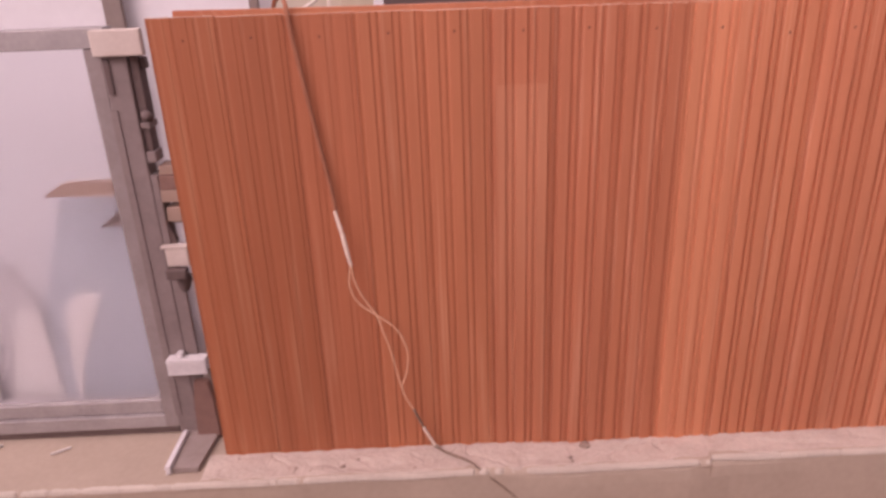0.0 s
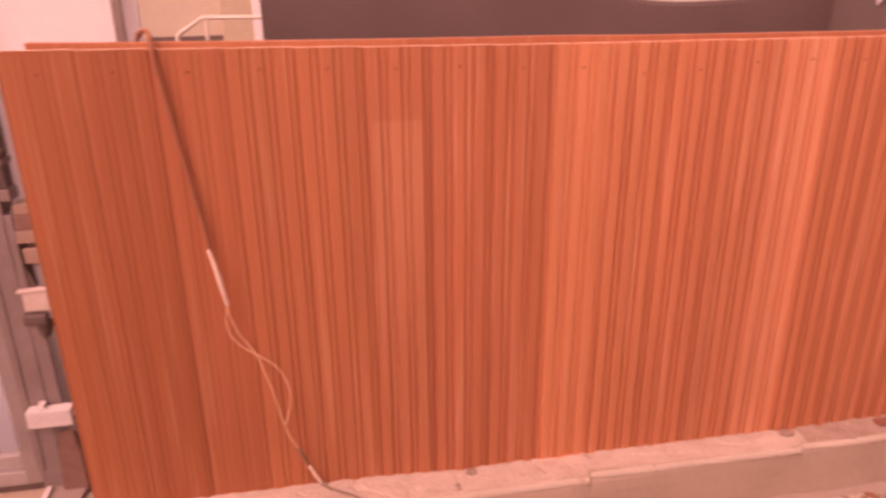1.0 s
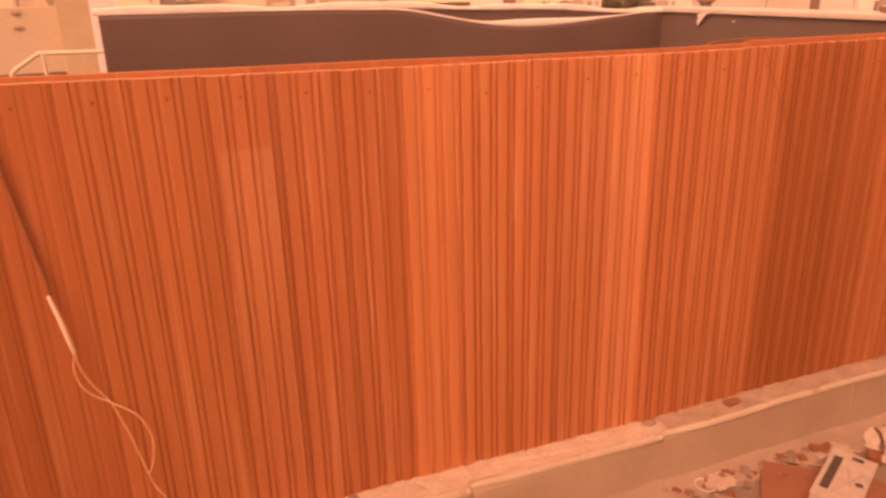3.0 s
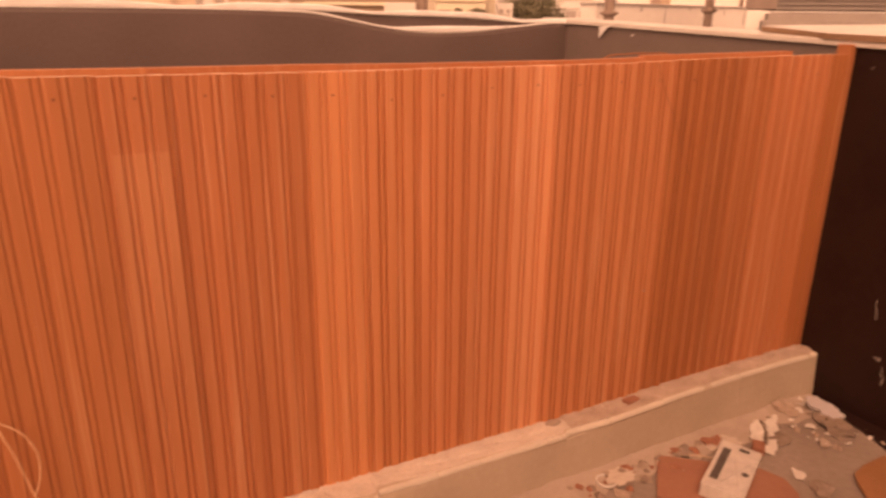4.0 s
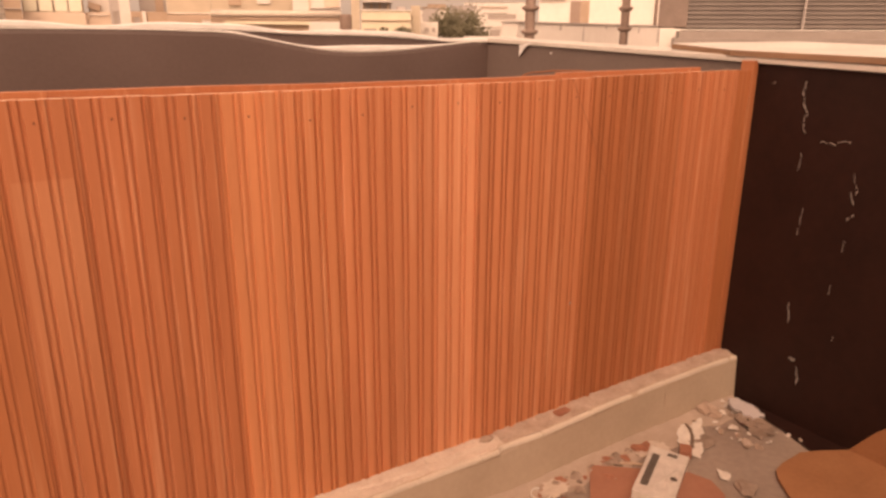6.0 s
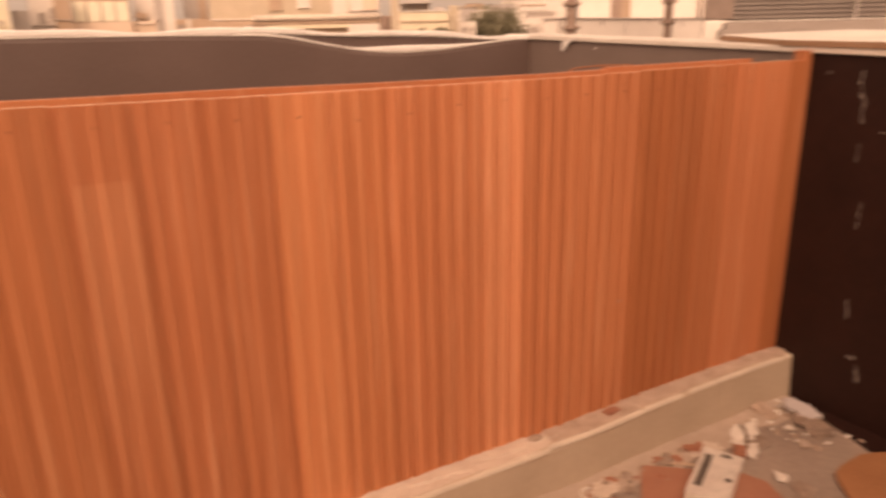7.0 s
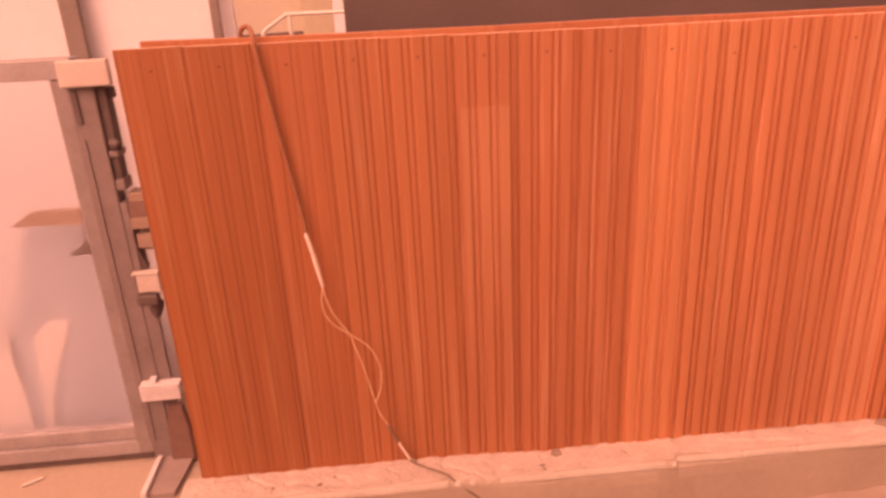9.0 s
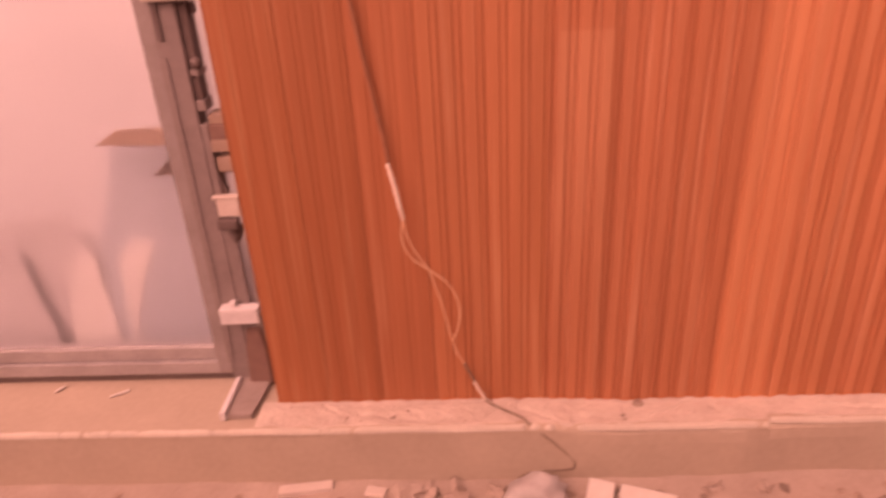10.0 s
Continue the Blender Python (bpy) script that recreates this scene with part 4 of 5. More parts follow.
def torn(outline, seed, thick=0.0014, crumple=0.005):
    """A torn sheet: ragged edges between the given corners, slightly crumpled, with real thickness."""
    rng = random.Random(seed)
    ring = []
    n = len(outline)
    for k in range(n):
        a, b = Vector(outline[k]), Vector(outline[(k + 1) % n])
        for j in range(5):
            q = a.lerp(b, j / 5)
            side = Vector((b.y - a.y, a.x - b.x))
            ring.append(q + side * (rng.uniform(-0.10, 0.10) if j else 0))
    c = sum(ring, Vector((0, 0))) / len(ring)
    bm = bmesh.new()
    levels = []
    for f in (1.0, 0.66, 0.33):
        levels.append([c + (q - c) * f for q in ring])

    def lift(q):
        return 0.004 + crumple * (0.6 + noise.noise(Vector((q.x * 16, q.y * 16, seed))) + 0.5 * noise.noise(Vector((q.x * 45, q.y * 45, seed))))
    for top in (0, 1):
        vs = [[bm.verts.new((q.x - c.x, q.y - c.y, lift(q) + top * thick)) for q in lv] for lv in levels]
        mid = bm.verts.new((0, 0, lift(c) + top * thick))
        m = len(ring)
        for a, b in zip(vs, vs[1:]):
            for k in range(m):
                bm.faces.new((a[k], a[(k + 1) % m], b[(k + 1) % m], b[k]))
        for k in range(m):
            bm.faces.new((vs[-1][k], vs[-1][(k + 1) % m], mid))
        if top:
            for k in range(m):
                bm.faces.new((low[k], low[(k + 1) % m], vs[0][(k + 1) % m], vs[0][k]))
        low = vs[0]
    bmesh.ops.recalc_face_normals(bm, faces=bm.faces[:])
    return bm, c


SHEETS = [([(2.461, 1.440), (2.466, 1.425), (2.421, 1.396), (2.387, 1.354), (2.348, 1.348), (2.294, 1.293), (2.227, 1.246), (2.215, 1.276), (2.317, 1.349), (2.380, 1.422)], 0.006, "long torn piece of white paper on the cement floor"),
          ([(2.355, 1.445), (2.378, 1.440), (2.334, 1.392), (2.300, 1.353), (2.255, 1.317), (2.237, 1.348), (2.242, 1.375), (2.302, 1.418)], 0.005, "broad torn piece of white paper on the cement floor"),
          ([(2.662, 1.472), (2.671, 1.445), (2.614, 1.413), (2.614, 1.466)], 0.016, "torn piece of white paper in the corner"),
          ([(2.617, 1.478), (2.612, 1.421), (2.582, 1.394), (2.544, 1.430)], 0.006, "torn piece of white paper in the corner"),
          ([(2.650, 1.400), (2.640, 1.370), (2.612, 1.385), (2.628, 1.404)], 0.006, "small torn scrap of white paper"),
          ([(2.545, 1.330), (2.525, 1.290), (2.490, 1.318), (2.510, 1.330)], 0.006, "small torn scrap of white paper"),
          ([(2.212, 1.165), (2.232, 1.120), (2.196, 1.098), (2.176, 1.118), (2.190, 1.140)], 0.005, "small torn scrap of white paper"),
          ([(2.500, 1.245), (2.480, 1.190), (2.440, 1.205), (2.465, 1.240)], 0.002, "small torn scrap of dusty paper"),
          ([(2.632, 1.225), (2.622, 1.198), (2.600, 1.202), (2.612, 1.225)], 0.010, "small torn scrap of dusty paper"),
          ([(2.660, 1.112), (2.656, 1.096), (2.645, 1.098), (2.650, 1.112)], 0.012, "small torn scrap of dusty paper")]
for i, (outline, crumple, lb) in enumerate(SHEETS):
    bm, c = torn(outline, 70 + i, crumple=crumple)
    drop(tagged(part("torn_paper", bm, PAPER if i < 7 else DUST), lb, "paper", "torn papers"), c.x, c.y)
wire_path = spline([(2.372, 1.432, 0.012), (2.336, 1.380, 0.016), (2.296, 1.337, 0.015), (2.252, 1.302, 0.013)], 6)
tagged(part("wire_offcut", sweep(wire_path, 0.0035, 7), CABLE_GREY, smooth=True), "short dark wire offcut lying on the torn paper", "wire")
for i, (x, y, r, rz) in enumerate(((2.105, 1.405, 0.055, 30), (2.15, 1.375, 0.035, 80), (1.62, 1.40, 0.05, 10))):
    drop(tagged(part("mortar_smear", scrap(r, 0.004, 880 + i, points=30, long=1.5, jag=0.35), MORTAR), "thin pale mortar smear on the cement floor", "mortar", "mortar smears"), x, y, 0.004 + 0.0035 * i, 0, 0, rz)
bm, c = torn([(2.646, 1.435), (2.690, 1.415), (2.693, 1.341), (2.671, 1.276), (2.617, 1.289), (2.608, 1.395)], 91, thick=0.010, crumple=0.003)
drop(tagged(part("plaster_slab", bm, PINK_BOARD), "broken pale plaster slab lying by the black wall", "plaster slab"), c.x, c.y, 0.026, 5, -4, 0)
for i, (x, y, r, h, lb) in enumerate(((2.342, 1.315, 0.033, 0.006, "flat dark stone chip on the floor"), (2.212, 1.040, 0.036, 0.008, "flat dark stone chip on the floor"), (2.53, 1.448, 0.040, 0.026, "lump of dark crumbled mortar"), (2.615, 1.29, 0.045, 0.02, "lump of crumbled mortar under the slab"), (2.60, 1.225, 0.035, 0.012, "lump of crumbled mortar"))):
    ob = tagged(part("mortar_lump", lump((r * 1.4, r, h), 20 + i, 0.9), RUBBLE, smooth=False), lb, "rubble", "mortar lumps")
    drop(ob, x, y, h * 0.7, 0, 0, 37 * i)
ob = tagged(part("brick_piece", box((-0.03, -0.022, 0), (0.03, 0.022, 0.03), 0.005), BRICK), "small red brick piece beside the paper", "brick")
drop(ob, 2.194, 1.294, 0.006, 0, 0, 38)
ob = tagged(part("brick_piece", join(box((-0.034, -0.017, -0.003), (0.034, 0.017, 0.008), 0.003)), BRICK), "red brick chip lying on the kerb", "brick")
drop(ob, 1.778, 1.548, kerb_top(1.778) + 0.004, 0, 4, 8)
ob = tagged(part("brick_piece", lump((0.03, 0.016, 0.012), 61), RUBBLE), "dark mortar chip lying on the kerb", "rubble")
drop(ob, 1.43, 1.555, kerb_top(1.43) + 0.006)
ob = tagged(part("brick_piece", lump((0.018, 0.014, 0.010), 62), RUBBLE), "dark mortar chip lying on the kerb", "rubble")
drop(ob, 0.398, 1.560, kerb_top(0.398) + 0.004)
# red-brown board and large hardboard on the floor
ob = tagged(part("red_board", shaped([(-0.20, -0.04), (0.14, -0.34), (0.24, -0.25), (0.27, -0.17), (0.24, -0.09), (-0.02, 0.125), (-0.05, 0.12)], 0, 0.010), RED_BOARD), "red-brown board lying on the floor", "board")
ob.matrix_world = Matrix(((1, 0, 0, 1.86), (0, 0, 1, 1.30), (0, 1, 0, 0.004), (0, 0, 0, 1)))
# its outline is in x and depth, so it lies flat
flat = shaped([(2.235, 0.86), (2.345, 1.005), (2.385, 1.038), (2.45, 1.052), (2.57, 1.055), (2.632, 1.03), (2.749, 0.964), (2.749, 0.25), (1.98, 0.20), (2.06, 0.70)], 0, 0.007)
bmesh.ops.transform(flat, matrix=Matrix(((1, 0, 0, 0), (0, 0, 1, 0), (0, 1, 0, 0.009), (0, 0, 0, 1))), verts=flat.verts)
flap_up = shaped([(0.964, 0.017), (0.886, 0.130), (0.76, 0.27), (0.50, 0.30), (0.25, 0.22), (0.25, 0.017)], 0, 0.007)
bmesh.ops.transform(flap_up, matrix=Matrix(((0, 1, 0, 2.7455), (1, 0, 0, 0), (0, 0, 1, 0), (0, 0, 0, 1))), verts=flap_up.verts)
tagged(part("hardboard_sheet", join(flat, flap_up), CARD), "large brown hardboard sheet bent up against the black wall", "board")
# ring
bm = bmesh.new()
rings = []
for k in range(28):
    a = 2 * math.pi * k / 28
    rings.append([bm.verts.new((r * math.cos(a), r * math.sin(a), z)) for r, z in ((0.035, 0), (0.0365, 0.003), (0.036, 0.009), (0.033, 0.009), (0.0325, 0.003), (0.033, 0))])
for k in range(28):
    a, b = rings[k], rings[(k + 1) % 28]
    for j in range(6):
        bm.faces.new((a[j], b[j], b[(j + 1) % 6], a[(j + 1) % 6]))
bmesh.ops.recalc_face_normals(bm, faces=bm.faces[:])
drop(tagged(part("tape_ring", bm, PALE_TILE, smooth=True), "pale plastic ring lying on the dusty floor", "ring"), 1.562, 1.406, 0.004)
# thin stick beside the box
drop(tagged(part("twig", sweep(spline([(-0.08, 0, 0.006), (0, 0.012, 0.008), (0.09, 0, 0.006)], 6), 0.004, 6), OFFCUT), "thin bare stick on the floor", "stick"), 1.965, 1.352, 0.002, 0, 0, -40)
# crumbled heaps along the kerb foot, piece by piece near the viewer
rng = random.Random(5)
for i in range(70):
    u = rng.random()
    x = 1.45 + 0.62 * u + rng.gauss(0, 0.05)
    y = 1.44 - abs(rng.gauss(0, 0.05))
    r = rng.uniform(0.006, 0.022)
    ob = tagged(part("mortar_crumb", lump((r * 1.3, r, r * 0.6), 100 + i, 0.9, 1), RUBBLE if i % 3 else BRICK), "crumb of broken mortar on the dusty floor", "rubble", "mortar crumbs")
    drop(ob, x, y, r * 0.35, 0, 0, rng.uniform(0, 360))
for i in range(46):
    x = rng.uniform(2.42, 2.74)
    y = rng.uniform(1.16, 1.46)
    r = rng.uniform(0.004, 0.015)
    ob = tagged(part("mortar_crumb", lump((r * 1.3, r, r * 0.6), 300 + i, 0.9, 1), PALE_TILE if i % 2 else RUBBLE), "crumb of broken plaster by the black wall", "rubble", "mortar crumbs")
    drop(ob, x, y, r * 0.35, 0, 0, rng.uniform(0, 360))
for i in range(60):
    x = rng.uniform(-1.3, 1.4)
    y = 1.445 - abs(rng.gauss(0, 0.07))
    r = rng.uniform(0.004, 0.016)
    ob = tagged(part("mortar_crumb", lump((r * 1.3, r, r * 0.6), 500 + i, 0.9, 1), RUBBLE), "crumb of broken mortar by the kerb", "rubble", "mortar crumbs")
    drop(ob, x, y, r * 0.35, 0, 0, rng.uniform(0, 360))
# things below the hanging cable
ob = tagged(part("cement_bag", lump((0.085, 0.06, 0.062), 33, 0.5, 3), BAG, smooth=True), "crumpled grey cement bag on the floor", "bag")
drop(ob, 0.10, 1.362, 0.034, 0, 0, 14)
drop(tagged(part("broken_tile", box((-0.036, -0.11, 0), (0.036, 0.0, 0.012), 0.002), PALE_TILE), "broken pale tile on the floor", "tile", "broken tiles"), 0.282, 1.425, 0.022, 3, 4, -16)
drop(tagged(part("broken_tile", box((-0.075, -0.11, 0), (0.075, 0.0, 0.012), 0.002), PALE_TILE), "larger broken pale tile on the floor", "tile", "broken tiles"), 0.404, 1.390, 0.020, 3, 2, -16)
for i, (x, y, r) in enumerate(((-0.27, 1.40, 0.030), (-0.20, 1.415, 0.024), (-0.13, 1.395, 0.034), (-0.02, 1.40, 0.026), (0.60, 1.425, 0.018), (0.73, 1.418, 0.022))):
    drop(tagged(part("mortar_lump", lump((r * 1.4, r, r * 0.7), 640 + i, 0.9), DUST), "lump of dusty mortar by the kerb", "rubble", "mortar lumps"), x, y, r * 0.5, 0, 0, 47 * i)
drop(tagged(part("timber_offcut", box((-0.078, -0.016, 0), (0.078, 0.016, 0.02), 0.003), CREAM), "short pale timber offcut on the floor", "offcut", "timber offcuts"), -0.565, 1.425, 0.003, 0, 0, 8)
drop(tagged(part("timber_offcut", box((-0.03, -0.016, 0), (0.03, 0.016, 0.016), 0.003), CREAM), "short pale timber offcut on the floor", "offcut", "timber offcuts"), -0.36, 1.41, 0.003, 0, 0, -12)
for x, y, rz, ln in ((-1.165, 1.64, 32, 0.028), (-1.37, 1.668, 60, 0.016)):
    drop(tagged(part("wood_splinter", box((-ln, -0.004, 0), (ln, 0.004, 0.005), 0.001), PALE_TILE), "pale wood splinter lying on the kerb", "splinter", "wood splinters"), x, y, KERB_Z, 0, 0, rz)
for i in range(18):
    x = rng.uniform(-0.6, 2.6)
    y = kerb_front(x) + rng.uniform(0.02, 0.09)
    r = rng.uniform(0.0025, 0.007)
    ob = tagged(part("mortar_crumb", lump((r * 1.4, r, r * 0.6), 700 + i, 0.9, 1), RUBBLE), "mortar crumb lying on the kerb", "rubble", "mortar crumbs")
    drop(ob, x, y, kerb_top(x) + r * 0.3, 0, 0, rng.uniform(0, 360))
# thin brown line slanting down the boards
tagged(part("thread", sweep(spline([(1.766, 1.5785, 1.412), (1.772, 1.5775, 1.398), (1.802, 1.5775, 1.335), (1.847, 1.5775, 1.258), (1.881, 1.5775, 1.193), (1.931, 1.5775, 1.094), (1.962, 1.5775, 1.025)], 6), 0.0010, 6), CABLE, smooth=True), "thin brown line slanting down the timber screen", "thread")
# dot of plaster on the timber
drop(tagged(part("plaster_fleck", lump((0.004, 0.0015, 0.006), 8, 0.3, 1), SPLASH), "fleck of plaster stuck on the timber screen", "plaster"), 1.812, Y0 - 0.0012, 0.617)

# ---------------------------------------------------------------- planks on the black wall
def plank(corners, thick, top, edge, lb):
    """A board on the coping from the corners of its top face; top and edges have their own finish."""
    bm = bmesh.new()
    up = [bm.verts.new(q) for q in corners]
    down = [bm.verts.new((x, y, z - thick)) for x, y, z in corners]
    n = len(up)
    bm.faces.new(up)
    bm.faces.new(down[::-1]).material_index = 1
    for k in range(n):
        bm.faces.new((up[k], down[k], down[(k + 1) % n], up[(k + 1) % n])).material_index = 1
    bmesh.ops.recalc_face_normals(bm, faces=bm.faces[:])
    tagged(part("scaffold_board", bm, [top, edge]), lb, "board", "boards on the coping")


plank([(2.752, -0.3, 1.437), (2.752, 1.70, 1.480), (2.80, 1.79, 1.487), (2.99, 1.80, 1.490), (2.99, -0.3, 1.440)], 0.014, BOARD_BROWN, BOARD_BROWN, "bare timber board lying lowest on the wall coping")
plank([(2.738, -0.3, 1.455), (2.738, 1.70, 1.497), (2.86, 2.10, 1.516), (2.93, 2.13, 1.518), (3.06, 1.62, 1.531), (3.06, -0.3, 1.482)], 0.023, COPING, BOARD_BROWN, "tilted board with a pale mortar-covered top lying on the coping")

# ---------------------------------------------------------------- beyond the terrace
# the camera's eye point, from which all bearings run
VIEWPOINT = Vector((0.1, -0.16, 1.55))


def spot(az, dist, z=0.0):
    """A pose at that bearing and distance from the camera's viewpoint, its front turned to it."""
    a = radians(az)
    return pose(VIEWPOINT.x + dist * math.sin(a), VIEWPOINT.y + dist * math.cos(a), z, 0, 0, -az)


def wall_block(name, label, az, dist, width, z0, z1, depth, material, cap=None, windows=(), category="building", frames=None):
    """A building or wall: body, roof cap and windows (x, z, width, height) with panes set into frames."""
    th = thing(name, label, category)
    part("wall", box((-width / 2, 0, z0), (width / 2, depth, z1), 0.01), material, th)
    if cap is not None:
        part("roof_edge", box((-width / 2 - 0.04 * width, -0.03 * width, z1 + 0.001), (width / 2 + 0.04 * width, depth, z1 + max(0.03, 0.03 * width)), 0.005), cap, th)
    for x, z, ww, hh in windows:
        wf = part("window", join(box((x - ww / 2 - 0.06 * ww, -0.05, z - hh / 2 - 0.06 * ww), (x - ww / 2, -0.002, z + hh / 2 + 0.06 * ww), 0), box((x + ww / 2, -0.05, z - hh / 2 - 0.06 * ww), (x + ww / 2 + 0.06 * ww, -0.002, z + hh / 2 + 0.06 * ww), 0),
                                 box((x - ww / 2, -0.05, z + hh / 2), (x + ww / 2, -0.002, z + hh / 2 + 0.06 * ww), 0), box((x - ww / 2, -0.06, z - hh / 2 - 0.06 * ww), (x + ww / 2, -0.002, z - hh / 2), 0)), CITY_WHITE if frames is None else frames, th)
        part("pane", box((x - ww / 2, -0.02, z - hh / 2), (x + ww / 2, -0.004, z + hh / 2), 0), PANE_HAZED, wf)
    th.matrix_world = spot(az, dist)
    return th


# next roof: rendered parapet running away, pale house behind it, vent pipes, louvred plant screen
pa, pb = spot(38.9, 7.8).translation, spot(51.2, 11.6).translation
run = (pb - pa).length
parapet = thing("parapet", "pale rendered parapet of the next roof with dark streaks", "parapet")
part("wall", box((0, 0, -3.0), (run, 0.2, 1.668), 0.01), HOUSE_WHITE, parapet)
part("coping_line", box((-0.02, -0.02, 1.669), (run + 0.02, 0.2, 1.684), 0.003), CITY_GREY, parapet, "grey coping line")
rng = random.Random(21)
for i, (u, h, wd) in enumerate(((0.32, 0.24, 0.020), (0.66, 0.10, 0.03), (0.80, 0.26, 0.05), (0.20, 0.07, 0.05), (0.45, 0.05, 0.04))):
    bm = scrap(0.5, 0.3, 200 + i, points=20, jag=0.5)
    bmesh.ops.transform(bm, matrix=Matrix.Translation((run * u, 0.0, 1.665 - h / 2)) @ Matrix.Rotation(radians(90), 4, "X") @ Matrix.Diagonal((wd, h, 0.012, 1)), verts=bm.verts)
    part("damp_streak", bm, CITY_GREY, parapet, "dark damp streak")
parapet.matrix_world = Matrix.Translation(pa) @ Matrix.Rotation(math.atan2(pb.y - pa.y, pb.x - pa.x), 4, "Z")
ph = wall_block("pale_house", "pale rendered house behind the parapet with a dark door", 45.4, 13.0, 2.25, -3.0, 4.2, 3.0, HOUSE_WHITE, None, frames=CITY_BROWN)
part("door", box((-0.58, -0.03, 1.5), (-0.41, -0.002, 2.11), 0.004), DOOR_BROWN, ph, "weathered brown door")
part("door", box((-0.409, -0.03, 1.5), (-0.26, -0.012, 2.11), 0.004), CITY_BROWN, ph, "paler door leaf")
part("downpipe", sweep([Vector((0.85, -0.04, 1.4)), Vector((0.85, -0.04, 2.2)), Vector((0.85, -0.04, 3.0))], 0.024, 10), PIPE, ph, "brown downpipe", smooth=True)
part("wall_ledge", box((-1.1, -0.06, 2.13), (-0.66, -0.002, 2.2), 0.01), CITY_GREY, ph, "shaded wall ledge")
wall_block("brown_shutter_box", "brown shuttered box beside the louvred screen", 50.45, 7.0, 0.25, 1.62, 3.2, 0.4, POLE, category="plant box")
wall_block("corner_pier", "white rendered pier at the end of the ledge", 50.35, 6.6, 0.17, -0.2, 1.605, 0.3, HOUSE_WHITE, category="pier")


def vent_pipe(az, dist, r, z0, z1, collars):
    th = thing("vent_pipe", "brown cast vent pipe with collars standing on the next roof", "vent pipe", group="vent pipes")
    part("pipe", sweep([Vector((0, 0, z0)), Vector((0, 0, (z0 + z1) / 2)), Vector((0, 0, z1))], r, 14), PIPE, th, smooth=True)
    for z in collars:
        part("collar", sweep([Vector((0, 0, z - 0.025)), Vector((0, 0, z - 0.01)), Vector((0, 0, z + 0.015)), Vector((0, 0, z + 0.022))], lambda u: r * (1.25 + 0.35 * math.sin(u * 3.1)), 14), PIPE, th, smooth=True)
        part("lug", box((-r * 1.75, -0.008, z - 0.004), (r * 1.75, 0.008, z + 0.012), 0.002), PIPE, th)
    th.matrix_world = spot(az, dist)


tagged(part("next_roof", box((3.3, 2.0, -0.5), (16, 22, -0.2), 0.01), CITY_GREY), "grey flat roof of the next building", "roof", kind="structure")
tagged(part("yard", box((-8, 4.05, -0.5), (3.2, 22, -0.2), 0.01), CITY_GREY), "grey flat roof behind the terrace", "roof", kind="structure")
vent_pipe(39.88, 7.4, 0.050, -0.2, 3.0, (1.575, 1.80))
vent_pipe(47.0, 7.8, 0.042, -0.2, 3.0, (1.612, 1.81))
louvre = thing("louvred_screen", "grey louvred plant screen with a slim upright", "louvre")
part("back_panel", box((-0.95, 0.05, 1.0), (1.1, 0.08, 2.9), 0.003), LOUVRE, louvre)
z = 1.64
while z < 2.6:
    part("slat", box((-0.95, -0.024, -0.003), (1.1, 0.024, 0.003), 0.001, m=Matrix.Translation((0, 0.02, z)) @ Matrix.Rotation(radians(68), 4, "X")), LOUVRE, louvre)
    z += 0.038
part("upright", box((0.115, -0.035, 1.6), (0.130, -0.012, 2.7), 0.002), CITY_GREY, louvre, "pale slim upright")
part("sill", box((-0.98, -0.12, 1.594), (1.1, 0.05, 1.605), 0.004), CITY_WHITE, louvre, "pale sill")
louvre.matrix_world = spot(58.2, 7.2) @ Matrix.Rotation(radians(16), 4, "Z")
ledge = thing("roof_ledge", "stepped pale ledge of the next roof", "ledge")
part("upper_step", box((-0.8, 0.0, -0.2), (0.95, 0.5, 1.585), 0.006), LEDGE, ledge)
part("lower_step", box((-0.85, -0.4, -0.2), (0.95, -0.001, 1.532), 0.006), LEDGE, ledge)
ledge.matrix_world = spot(58.4, 6.2) @ Matrix.Rotation(radians(10), 4, "Z")

# backyard walls on the far side of the white shed
wall_block("yard_wall", "beige rendered yard wall with a dark base line", -9.8, 6.0, 0.70, -3.0, 1.645, 0.15, BEIGE, None, category="wall")
part("base_line", box((-0.30, -0.02, 1.16), (0.32, -0.001, 1.19), 0.002), STEEL_DARK, bpy.data.objects["yard_wall"], "dark base line")
for z in (1.60, 1.50):
    part("wall_clip", box((-0.02, -0.02, z), (0.03, -0.001, z + 0.022), 0.002), CITY_BROWN, bpy.data.objects["yard_wall"])
bh = wall_block("peach_house", "pale peach house with a small window and a slatted vent", -9.4, 8.0, 0.95, -3.0, 3.0, 2.0, ORANGE_WALL, None, windows=((0.30, 1.77, 0.12, 0.075),), frames=CITY_GREY)
for k in range(4):
    part("vent_slat", box((0.23, -0.035, 1.828 + 0.03 * k), (0.385, -0.002, 1.842 + 0.03 * k), 0.003), CITY_WHITE, bh, "white vent slat")
ob = tagged(part("downpipe", sweep([Vector((0, 0, 1.5)), Vector((0, 0, 2.2)), Vector((0, 0, 3.0))], 0.028, 10), PIPE_PALE, smooth=True), "pale brown downpipe on the peach house", "pipe")
ob.matrix_world = spot(-9.5, 7.9)
wall_block("olive_pier", "olive-stained rendered pier beside the yard wall", -6.15, 5.8, 0.24, -3.0, 3.0, 0.24, OLIVE, None, category="pier")
wall_block("white_pier", "white-painted pier against the charcoal wall", -4.35, 4.6, 0.145, -3.0, 3.0, 0.03, WHITE_WALL, None, category="pier")
ob = thing("bent_rail", "thin pale bent pipe rail in front of the yard wall", "rail")
